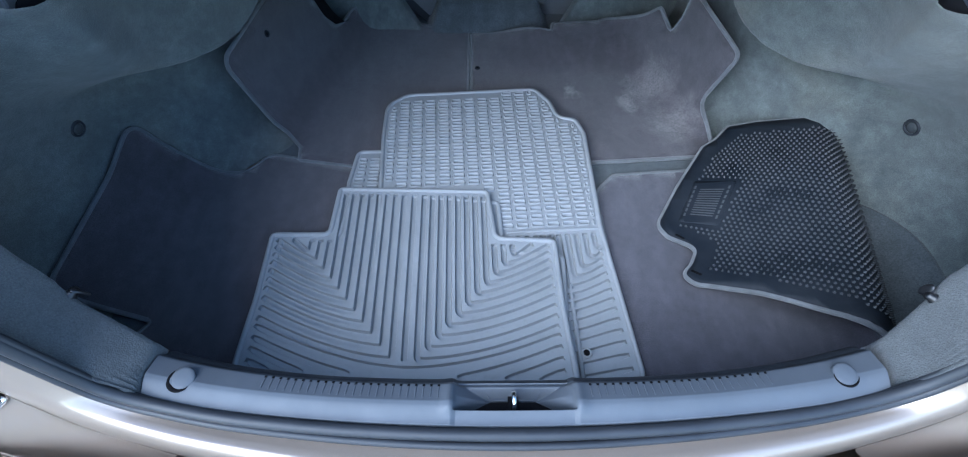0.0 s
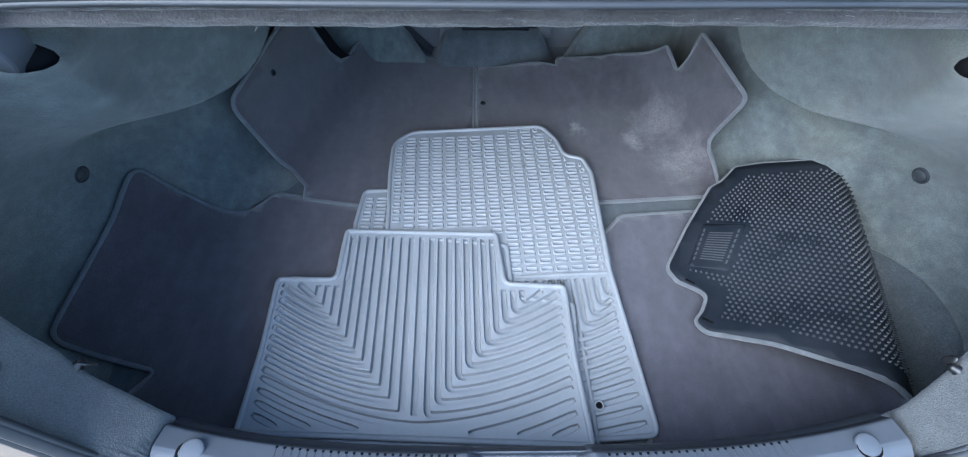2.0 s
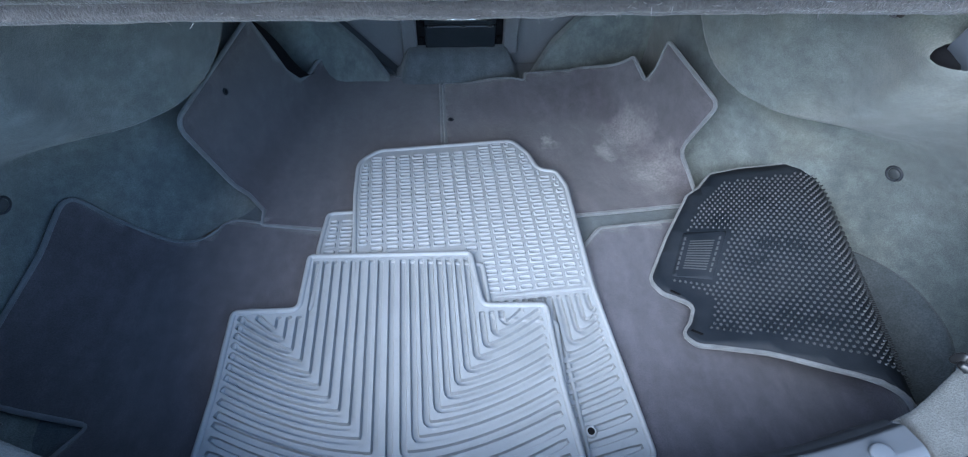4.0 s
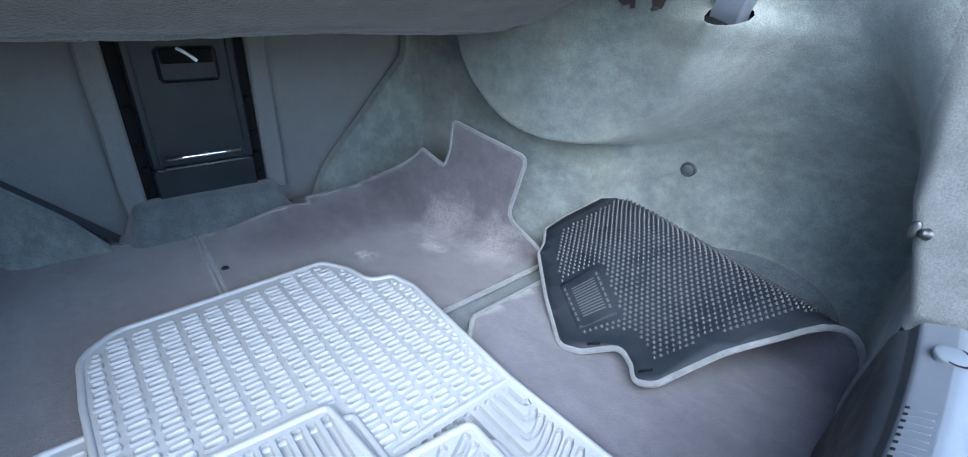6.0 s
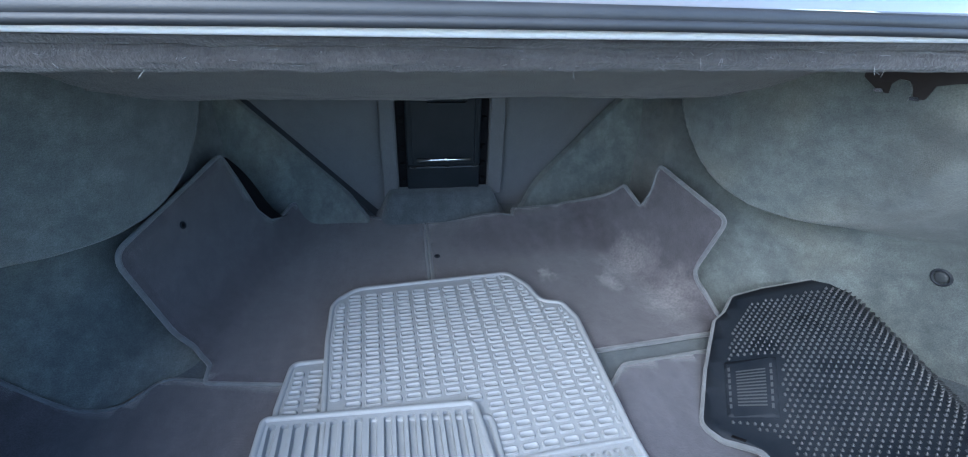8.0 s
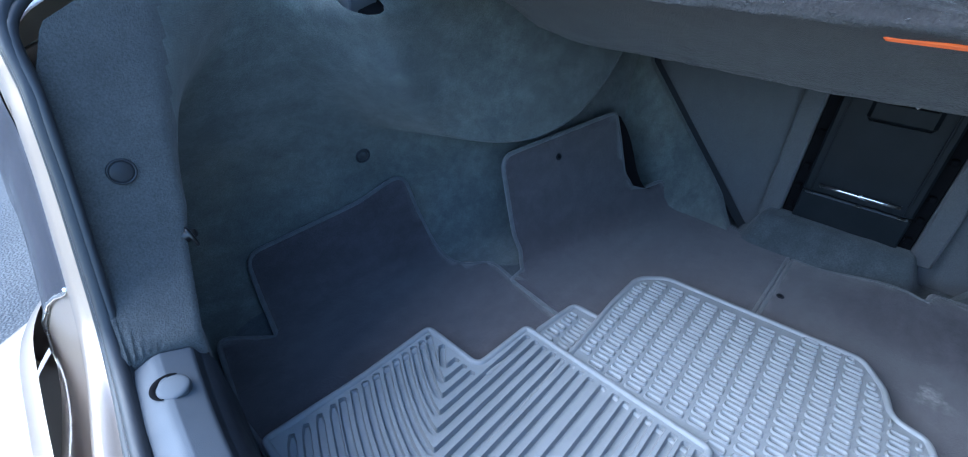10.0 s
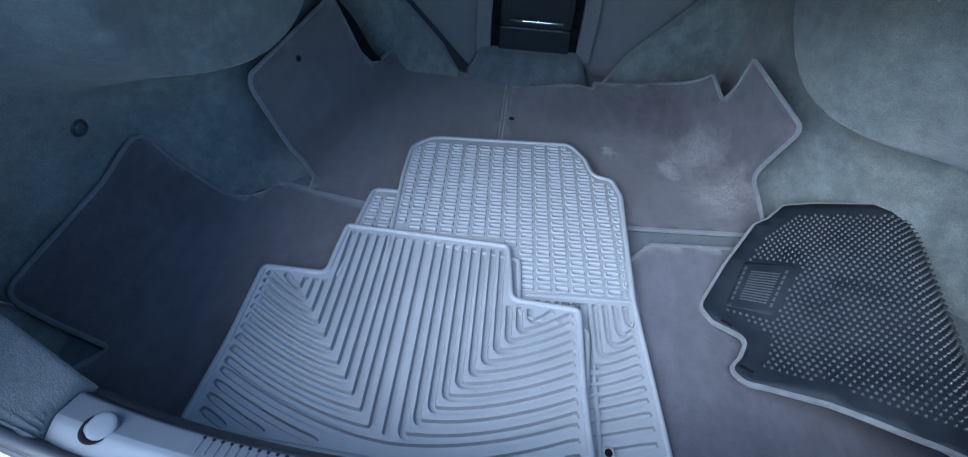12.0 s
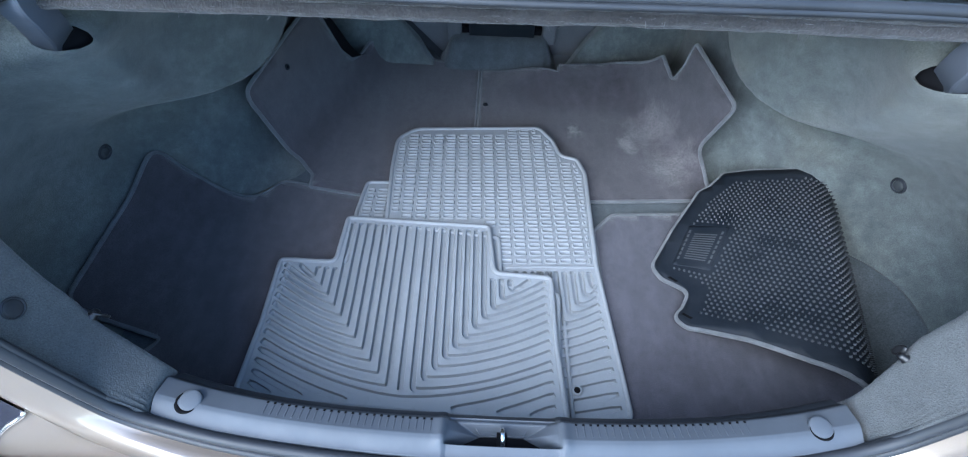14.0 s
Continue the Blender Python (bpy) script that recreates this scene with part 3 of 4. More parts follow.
seal = thing("weatherstrip", (0, 0.11, 0.186), "black rubber weatherstrip round the boot opening", "weatherstrip")
part("bulb", tube("bulb", [p + Vector((0, 0, 0.004)) for p in SEAL_PATH], 0.0068, SEAL_RUBBER, 10, True), seal)
part("lip", tube("lip", [seal_out(p, 0.0105, 0.001) for p in SEAL_PATH], 0.0045, SEAL_RUBBER, 8, True), seal)
part("carrier", tube("carrier", [seal_out(p, -0.007, 0.002) for p in SEAL_PATH], 0.004, SEAL_RUBBER, 8, True), seal)

# ---- car body round the opening ----
gutter_rows = []
for p in SEAL_PATH:
    k = 1.0 - 0.93 * sstep(0.30, 0.44, p.y)
    gutter_rows.append([seal_out(p, -0.002, 0.012 * k)] + [seal_out(p, d * (0.3 + 0.7 * k), h * k) for d, h in ((0.012, 0.010), (0.024, 0.008), (0.034, 0.003), (0.040, 0.004), (0.047, 0.010), (0.052, 0.024), (0.056, 0.05))])
body = thing("car_body", (0, 0.1, -0.25), "bronze-brown metallic painted rear body of a saloon car", "car body")
part("gutter", grid_mesh("gutter", gutter_rows, BODY_PAINT, closed_u=True), body)


def plan_y(x):
    """Bend of the car's tail in plan."""
    return 0.02 * (x / 0.5) ** 2 + 0.30 * max(0.0, (abs(x) - 0.55) / 0.35) ** 2.2


tail = ((0.075, 0.172), (0.060, 0.160), (0.054, 0.145), (0.050, 0.118), (0.044, 0.094), (0.034, 0.088))
xs = [-0.88 + 1.76 * i / 80 for i in range(81)]
part("tail_panel", grid_mesh("tail_panel", [[(x, y + plan_y(x), z) for y, z in tail] for x in xs], BODY_PAINT), body)
bumper_prof = spline([(0, y, z) for y, z in ((0.040, 0.082), (0.0, 0.080), (-0.05, 0.074), (-0.082, 0.062), (-0.10, 0.035), (-0.105, -0.02), (-0.105, -0.12), (-0.09, -0.2), (-0.05, -0.28))], 4)
part("bumper", grid_mesh("bumper", [[(x, p.y + plan_y(x), p.z) for p in bumper_prof] for x in xs], BODY_PAINT), body)
# quarter panels and unseen rear deck, added to keep stray light out
for s in (-1, 1):
    rows = [[(s * (0.60 + 0.28 * sstep(0, 0.1, f)), y, 0.50 + 0.02 * f - 0.85 * max(0, f - 0.1)) for f in [k / 20 for k in range(21)]] for y in [0.16 + 1.3 * i / 12 for i in range(13)]]
    part("quarter_panel", grid_mesh("quarter_panel", rows, BODY_PAINT), body)
deck = [(0.52, 0.548), (0.56, 0.552), (0.72, 0.56), (0.95, 0.72), (1.5, 0.98)]
part("rear_deck", grid_mesh("rear_deck", [[(x, y, z) for y, z in deck] for x in [-0.8 + 0.1 * k for k in range(17)]], BODY_PAINT), body)
part("bulkhead", box("bulkhead", -0.85, 0.85, 1.27, 1.30, -0.2, 0.95, BODY_PAINT), body)
part("floor_pan", box("floor_pan", -0.85, 0.85, 0.10, 1.27, -0.05, -0.02, BODY_PAINT), body)

for s in (-1, 1):
    lamp = thing("tail_lamp", (s * 0.62, 0.2, 0.3), "smoked tail lamp with a chrome edge on the car's rear corner", "tail lamp", "tail lamps")
    side = sorted((p for p in SEAL_PATH if s * p.x > 0.33 and p.z < 0.50 and p.y < 0.25), key=lambda p: p.z)
    skin = ((0.0565, 0.050), (0.060, 0.056), (0.068, 0.061), (0.082, 0.068), (0.105, 0.085), (0.135, 0.120), (0.155, 0.170), (0.165, 0.24), (0.168, 0.45))
    low = [p for p in side if p.z < 0.300]
    high = [p for p in side if p.z >= 0.290]
    part("corner_panel", grid_mesh("corner_panel", [[seal_out(p, d, h) for d, h in skin] for p in low], BODY_PAINT), body)
    part("lens", grid_mesh("lens", [[seal_out(p, d + 0.003, h - 0.003) for d, h in skin] for p in high], LAMP_GLASS), lamp)
    part("chrome_edge", tube("chrome_edge", [seal_out(high[0], d + 0.004, h - 0.004) for d, h in skin], 0.0026, BARE_METAL), lamp, "bright chrome trim")

# the raised lid, unseen above and ahead of the opening, added to block skylight
rows_a, rows_b = [], []
for i in range(21):
    x = -0.62 + 1.24 * i / 20
    lidp = [(0.585, 0.60), (0.60, 0.80), (0.60, 1.05), (0.575, 1.25), (0.52, 1.34), (0.40, 1.40)]
    rows_a.append([(x, y - 0.05 * (x / 0.62) ** 4, z) for y, z in lidp])
    rows_b.append([(x * 0.93, y - 0.05 * (x / 0.62) ** 4 - 0.03, z - 0.01) for y, z in lidp])
lid = part("boot_lid", grid_mesh("boot_lid", rows_a, BODY_PAINT), body, "boot lid standing open, unseen, added to block light")
part("lid_lining", grid_mesh("lid_lining", rows_b, SHELF_FELT), lid, "dark felt lining")

# ---- hinge arms ----
for s in (-1, 1):
    HOLE = HOLES[s]
    hy, hz = HOLE[:2]
    hx = wall_x(hy, hz, s)
    arm = thing("hinge_arm", (s * 0.5, 0.51, 0.46), "grey coated steel hinge arm rising out of the side liner", "hinge arm", "hinge arms")
    path = spline([(MID_X + s * (hx + 0.016), hy + 0.010, hz - 0.016), (MID_X + s * (hx + 0.004), hy + 0.002, hz + 0.004), (MID_X + s * (hx - 0.002), hy - 0.006, hz + 0.026), (MID_X + s * (hx - 0.004), hy - 0.010, hz + 0.06), (MID_X + s * (hx - 0.004), hy + 0.02, hz + 0.14), (MID_X + s * (hx - 0.004), hy + 0.06, hz + 0.22)], 8)
    rows = []
    for p in path:
        rows.append([(p.x + a, p.y + b, p.z) for a, b in ((-0.0135, -0.0180), (-0.0115, -0.0200), (0.0115, -0.0200), (0.0135, -0.0180), (0.0135, 0.0180), (0.0115, 0.0200), (-0.0115, 0.0200), (-0.0135, 0.0180))])
    part("arm", grid_mesh("arm", rows, ARM_METAL, closed_v=True, smooth=False), arm)
    rows = [[(MID_X + s * (wall_x(hy + u * 0.036, hz + v * 0.020, s) + 0.010), hy + u * 0.036, hz + v * 0.020) for v in (-1, -0.5, 0, 0.5, 1)] for u in (-1, -0.5, 0, 0.5, 1)]
    part("cavity", grid_mesh("cavity", rows, BLACK), arm, "black hole behind the liner")

# ---- ski hatch and carpet hump at the rear wall ----
hatch = thing("ski_hatch", (-0.005, 1.22, 0.06), "black plastic through-loading hatch in the seat back", "load hatch")
HX0, HX1 = -0.108, 0.089
part("door", box("door", HX0 + 0.010, HX1 - 0.010, 1.205, 1.24, 0.130, 0.42, DARK_PLASTIC, 0.004), hatch)
part("lower_panel", box("lower_panel", HX0 + 0.010, HX1 - 0.010, 1.212, 1.24, 0.064, 0.126, DARK_PLASTIC, 0.003), hatch)
for s, x in ((-1, HX0), (1, HX1)):
    part("frame_rail", box("frame_rail", x - 0.050 if s < 0 else x + 0.012, x - 0.012 if s < 0 else x + 0.050, 1.216, 1.244, 0.045, 0.42, PANEL_CLOTH, 0.004), hatch, "dark cloth side strip")
    part("groove", box("groove", x - 0.011, x + 0.011, 1.228, 1.243, 0.05, 0.42, BLACK, 0.001), hatch)
    for z in (0.080, 0.122, 0.165, 0.235):
        part("hinge_knuckle", box("hinge_knuckle", x - 0.006, x + 0.006, 1.217, 1.23, z, z + 0.012, BLACK, 0.002), hatch)
    part("door_edge", box("door_edge", (HX0 + 0.022) if s < 0 else (HX1 - 0.026), (HX0 + 0.026) if s < 0 else (HX1 - 0.022), 1.2015, 1.206, 0.134, 0.42, DARK_PLASTIC, 0.001), hatch)
part("grip_bar", tube("grip_bar", [Vector((x, 1.199, 0.149)) for x in (HX0 + 0.034, -0.03, 0.02, HX1 - 0.034)], 0.0042, BARE_METAL, 8), hatch, "bright metal strip")
part("grip_line", box("grip_line", HX0 + 0.016, HX1 - 0.016, 1.203, 1.209, 0.1265, 0.1295, SILL_PLASTIC, 0.001), hatch)
for x in (HX0 + 0.026, -0.004, HX1 - 0.026):
    part("hinge_pin", box("hinge_pin", x - 0.007, x + 0.007, 1.2005, 1.206, 0.1265, 0.1295, BARE_METAL, 0.001), hatch, "small bright hinge pin")
lock = part("lock_housing", box("lock_housing", -0.052, 0.046, 1.196, 1.21, 0.285, 0.345, DARK_PLASTIC, 0.006), hatch)
part("lock_recess", box("lock_recess", -0.044, 0.038, 1.1935, 1.198, 0.318, 0.342, BLACK, 0.002), lock)
part("latch_tongue", tube("latch_tongue", [Vector(p) for p in ((-0.016, 1.192, 0.344), (-0.004, 1.184, 0.336), (0.010, 1.182, 0.323))], 0.0048, PALE_STRIP, 8, flat=0.6), lock, "pale latch tongue")

hump_prof = [(1.128, 0.0), (1.138, 0.012), (1.164, 0.045), (1.178, 0.061), (1.188, 0.068), (1.215, 0.069), (1.235, 0.066)]
rows = []
for i in range(41):
    x = -0.178 + 0.322 * i / 40
    e = sstep(0, 5, min(i, 40 - i))
    rows.append([(x, y, (z * e if z > 0 else 0) + 0.0015 * noise.noise((x * 20, y * 20, 4))) for y, z in hump_prof])
hump = thing("carpet_hump", (-0.01, 1.17, 0.0), "felt-covered hump below the load hatch", "carpet hump")
part("cover", grid_mesh("cover", rows, FLOOR_FELT), hump)
part("front_seam", tube("front_seam", [Vector((-0.170 + 0.320 * k / 30, 1.1335 + 0.001 * math.sin(k * 1.7), 0.0055)) for k in range(31)], 0.0022, LINER, 6), hump, "rolled felt seam along the foot")

# ---- floor seam strip, ground ----
structure("ground", mesh_of("ground", [(x, y, -0.56) for y in (-400, 400) for x in (-400, 400)], [(0, 1, 3, 2)], ASPHALT, False), "rough grey sunlit asphalt", "asphalt")

# ---- amber lamp in the shelf ----
lamp = thing("boot_lamp", (0.0, 0.552, 0.5), "narrow glowing amber lens under the shelf edge", "boot lamp")
part("lens", box("lens", -0.038, 0.042, 0.602, 0.614, 0.4830, 0.4880, AMBER, 0.002), lamp)


# ---- carpet mats: flat outlines, bent up or over along a crease ----
class Bend:
    def __init__(self, a, b, side, radius, angle, base):
        a, b = Vector(a), Vector(b)
        self.a, self.d = a, (b - a).normalized()
        n = Vector((self.d.y, -self.d.x))
        self.n = n if n.x * side > 0 else -n
        self.r, self.ang, self.base = radius, radians(angle), base
        self.lift = lambda x, y: 0.0

    def at(self, x, y, h=0.0):
        p = Vector((x, y)) - self.a
        s, d = p.dot(self.d), p.dot(self.n)
        if d <= 0:
            out, z, q = d, 0.0, 0.0
        elif d < self.r * self.ang:
            q = d / self.r
            out, z = self.r * math.sin(q), self.r * (1 - math.cos(q))
        else:
            q, e = self.ang, d - self.r * self.ang
            out, z = self.r * math.sin(q) + e * math.cos(q), self.r * (1 - math.cos(q)) + e * math.sin(q)
        out, z = out - h * math.sin(q), z + h * math.cos(q)
        w = self.a + self.d * s + self.n * out
        return Vector((w.x, w.y, z + self.base + self.lift(x, y)))


def sheet_geo(outline, bend, h0, h1, step=0.022):
    """A slab between the heights h0 and h1 over a flat outline, bent."""
    bm = bmesh.new()
    bm.faces.new([bm.verts.new((p.x, p.y, 0)) for p in outline])
    for axis in (bend.n, bend.d):
        ds = [p.dot(axis) for p in outline]
        k = int((max(ds) - min(ds)) / step)
        for i in range(1, k):
            d = min(ds) + (max(ds) - min(ds)) * i / k
            bmesh.ops.bisect_plane(bm, geom=bm.verts[:] + bm.edges[:] + bm.faces[:], plane_co=(axis.x * d, axis.y * d, 0), plane_no=(axis.x, axis.y, 0))
    bm.verts.ensure_lookup_table()
    bm.verts.index_update()
    flat = [v.co.copy() for v in bm.verts]
    faces = [[v.index for v in f.verts] for f in bm.faces]
    rim = [[v.index for v in e.verts] for e in bm.edges if len(e.link_faces) == 1]
    bm.free()
    n = len(flat)
    verts = [bend.at(p.x, p.y, h1) for p in flat] + [bend.at(p.x, p.y, h0) for p in flat]
    return verts, faces + [[i + n for i in reversed(f)] for f in faces] + [[a, b, b + n, a + n] for a, b in rim]


def carpet_mat(name, corners, bend, label, pile, cord=0.0042):
    outline = resampled(round_poly(corners), 0.012)
    root = thing(name, (sum(c[0] for c in corners) / len(corners), sum(c[1] for c in corners) / len(corners), bend.base), label, "floor mat", "carpet floor mats")
    part("carpet_face", mesh_of("carpet_face", *sheet_geo(outline, bend, 0.0005, 0.0050), pile), root)
    part("backing", mesh_of("backing", *sheet_geo(outline, bend, -0.0020, 0.0001), BLACK_RUBBER), root, "black rubber backing")
    part("binding", tube("binding", [bend.at(p.x, p.y, 0.0022) for p in outline], cord, BINDING, 8, True), root, "sewn grey edge binding")
    return root


def grommet(root, bend, x, y):
    place, tip = bend.at(x, y, 0.005), bend.at(x, y, 0.02)
    m = Matrix.Translation(place) @ (tip - place).to_track_quat("Z", "Y").to_matrix().to_4x4()
    ring = part("grommet", mesh_of("grommet", *moved(lathe_geo(((0.0032, 0.0002), (0.0038, 0.0016), (0.0058, 0.0018), (0.0068, 0.0)), 18), m), BLACK_RUBBER), root, "black eyelet")
    part("eyelet_hole", mesh_of("eyelet_hole", *moved(lathe_geo(((0.0001, 0.0006), (0.0034, 0.0006)), 14), m), BLACK), ring)


far_left = Bend((-0.40, 0.74), (-0.335, 1.0), -1, 0.08, 75, 0.0062)
far_left.lift = lambda x, y: 0.012 * sstep(1.08, 1.22, y) * sstep(-0.12, -0.3, x)
m = carpet_mat("carpet_mat", [(-0.600, 1.085, 0.012), (-0.636, 0.790, 0.03), (-0.452, 0.758, 0.03), (-0.418, 0.728, 0.012), (-0.414, 0.690, 0.01), (-0.19, 0.655, 0.01), (-0.066, 0.70, 0.01), (-0.066, 1.156, 0.018),
                             (-0.330, 1.200, 0.05), (-0.382, 1.180, 0.022), (-0.400, 1.125, 0.025), (-0.420, 1.090, 0.012), (-0.465, 1.074, 0.03), (-0.540, 1.082, 0.03)], far_left,
               "dark purple-grey carpet mat with grey binding, curling up the side", MAT_PILE)
grommet(m, far_left, -0.580, 0.912)
# black band along the mat's edge stands in for the shaded gap behind
edge = spline([(-0.592, 1.086, 0), (-0.540, 1.082, 0), (-0.470, 1.076, 0), (-0.425, 1.089, 0), (-0.402, 1.118, 0), (-0.394, 1.14, 0)], 6)
rows = []
for k, p in enumerate(edge):
    w = math.sin(math.pi * min(1.0, (k + 1.5) / len(edge))) ** 0.6
    q = far_left.at(p.x, p.y, 0.0)
    rows.append([q + Vector((0.002, 0.003, 0)), q + Vector((0.010 * w, 0.012 * w, 0.001)), q + Vector((0.021 * w, 0.026 * w, -0.002))])
part("gap_shade_band", grid_mesh("gap_shade_band", rows, BLACK), m, "black band standing in for the shaded gap behind the mat")

far_right = Bend((0.42, 0.69), (0.31, 0.96), 1, 0.05, 78, 0.0062)
far_right.lift = lambda x, y: 0.012 * sstep(1.06, 1.2, y) * sstep(0.15, 0.3, x) + 0.045 * sstep(0.97, 1.10, y) * sstep(-0.05, 0.12, x) * sstep(0.46, 0.26, x)
m = carpet_mat("carpet_mat", [(-0.058, 1.142, 0.01), (0.140, 1.082, 0.008), (0.144, 1.112, 0.010), (0.28, 1.113, 0.08), (0.466, 1.050, 0.008), (0.464, 0.985, 0.012), (0.505, 0.992, 0.02), (0.555, 1.016, 0.008),
                              (0.582, 0.842, 0.02), (0.462, 0.815, 0.035), (0.448, 0.697, 0.018), (0.19, 0.680, 0.01), (-0.058, 0.69, 0.01)], far_right,
               "dark purple-grey carpet mat with pale dusty stains, corner bent up", MAT_DUSTY)
grommet(m, far_right, -0.044, 0.992)
grommet(m, far_right, -0.02, 0.74)

near_left = Bend((-0.54, 0.68), (-0.62, 0.36), -1, 0.12, 65, 0.0045)
near_left.lift = lambda x, y: 0.012 * sstep(-0.56, -0.64, x) + 0.014 * sstep(0.56, 0.66, y) * sstep(-0.56, -0.70, x) + 0.012 * sstep(0.34, 0.26, y) * sstep(-0.50, -0.60, x)
carpet_mat("carpet_mat", [(-0.724, 0.674, 0.025), (-0.515, 0.655, 0.05), (-0.475, 0.708, 0.03), (-0.22, 0.655, 0.01), (-0.20, 0.232, 0.01), (-0.475, 0.232, 0.015), (-0.61, 0.262, 0.015), (-0.575, 0.332, 0.008),
                          (-0.738, 0.368, 0.03)], near_left, "dark purple-grey carpet mat with grey binding beside the pocket", MAT_PILE)

fold = Bend((0.622, 0.72), (0.515, 0.25), 1, 0.05, 199, 0.0048)


def flap_x(x, y):
    """The turned-over half reaches a little further towards the near end."""
    return x + (0.014 + 0.006 * (0.72 - y) / 0.47) * sstep(0.60, 0.68, x)


fold.lift = lambda x, y: 0.005 * sstep(0.70, 0.80, x) * sstep(0.97, 0.88, x) * (math.sin(y * 26 + x * 9) + 0.3)
FLAP = [(0.20, 0.208, 0.01), (0.19, 0.60, 0.02), (0.232, 0.645, 0.02), (0.55, 0.668, 0.02), (0.72, 0.682, 0.03), (0.79, 0.664, 0.03), (0.862, 0.648, 0.02), (0.910, 0.630, 0.012), (0.926, 0.590, 0.01), (0.944, 0.568, 0.008),
        (0.967, 0.456, 0.05), (0.980, 0.358, 0.024), (0.956, 0.336, 0.020), (0.902, 0.322, 0.022), (0.905, 0.284, 0.020), (0.914, 0.262, 0.018), (0.892, 0.247, 0.022), (0.80, 0.254, 0.05), (0.69, 0.249, 0.05), (0.578, 0.225, 0.05), (0.50, 0.208, 0.01)]
FLAP = [(flap_x(x, y), y, r) for x, y, r in FLAP]
m = carpet_mat("folded_carpet_mat", FLAP, fold, "carpet mat folded over, its black nibbed rubber underside up", MAT_SKYLIT, 0.0046)
# label field on the upturned backing, then the nibs round it
LAB = tuple((flap_x(x, y), y) for x, y in ((0.940, 0.471), (0.870, 0.478), (0.880, 0.376), (0.946, 0.371)))


def inside(poly, x, y):
    hit, n = False, len(poly)
    for i in range(n):
        (x1, y1), (x2, y2) = poly[i][:2], poly[i - 1][:2]
        if (y1 > y) != (y2 > y) and x < (x2 - x1) * (y - y1) / (y2 - y1) + x1:
            hit = not hit
    return hit


def edge_gap(poly, x, y):
    best, n, p = 9.0, len(poly), Vector((x, y))
    for i in range(n):
        a, b = Vector(poly[i - 1][:2]), Vector(poly[i][:2])
        t = min(1, max(0, (p - a).dot(b - a) / max(1e-9, (b - a).length_squared)))
        best = min(best, (p - a - (b - a) * t).length)
    return best


lab_out = resampled(round_poly([(x, y, 0.004) for x, y in LAB]), 0.01)
field = part("label_field", mesh_of("label_field", *sheet_geo(lab_out, fold, -0.0029, -0.0015, 0.008), BLACK_RUBBER), m, "smooth label field")


def lab_at(u, v):
    a, b, c, d = (Vector(p) for p in LAB)
    return a.lerp(b, u).lerp(d.lerp(c, u), v)


bars = []
for k in range(12):
    v = 0.2 + 0.6 * k / 11
    bars.append(sheet_geo([lab_at(u, w) for u, w in ((0.22, v), (0.78, v), (0.78, v + 0.022), (0.22, v + 0.022))], fold, -0.0034, -0.0027, 0.02))
for k in range(7):
    v = 0.12 + 0.78 * k / 7
    for u in (0.06, 0.86):
        bars.append(sheet_geo([lab_at(u + a, v + b) for a, b in ((0, 0), (0.05, 0), (0.05, 0.07), (0, 0.07))], fold, -0.0034, -0.0027, 0.02))
part("moulded_text", merged("moulded_text", bars, LABEL_INK, False), field, "raised unreadable moulded lines")

for u, v in ((0.936, 0.338), (0.895, 0.268)):
    u = flap_x(u, v)
    tick = [Vector((u + a * 0.008 - b * 0.0012, v + a * 0.003 + b * 0.0016)) for a, b in ((-1, -1), (1, -1), (1, 1), (-1, 1))]
    part("stitch", mesh_of("stitch", *sheet_geo(tick, fold, -0.0030, -0.0019, 0.05), BLACK), m, "short black stitch")
nibs = []
row = 0
y = 0.24
while y < 0.70:
    x = 0.594 + (0.0045 if row % 2 else 0.0)
    while x < 0.99:
        if inside(FLAP, x, y) and edge_gap(FLAP, x, y) > 0.028 and not inside(LAB, x, y) and edge_gap(LAB, x, y) > 0.006:
            base, tip = [fold.at(x + 0.0027 * math.cos(q), y + 0.0027 * math.sin(q), -0.0019) for q in (0.5, 1.76, 3.0, 4.27, 5.5)], fold.at(x, y, -0.0066)
            top = [tip + (b - base[0].lerp(base[2], 0.5)) * 0.18 for b in base]
            nibs.append((base + top, [(k, (k + 1) % 5, 5 + (k + 1) % 5, 5 + k) for k in range(5)] + [(5, 6, 7, 8, 9)]))
        x += 0.009
    y += 0.0082
    row += 1
tagged(part("nib_field", merged("nib_field", nibs, NIB_LIT_RUBBER), m, "rows of small moulded rubber nibs"), kind="stuff")


# ---- grey rubber mats ----
from mathutils.geometry import delaunay_2d_cdt


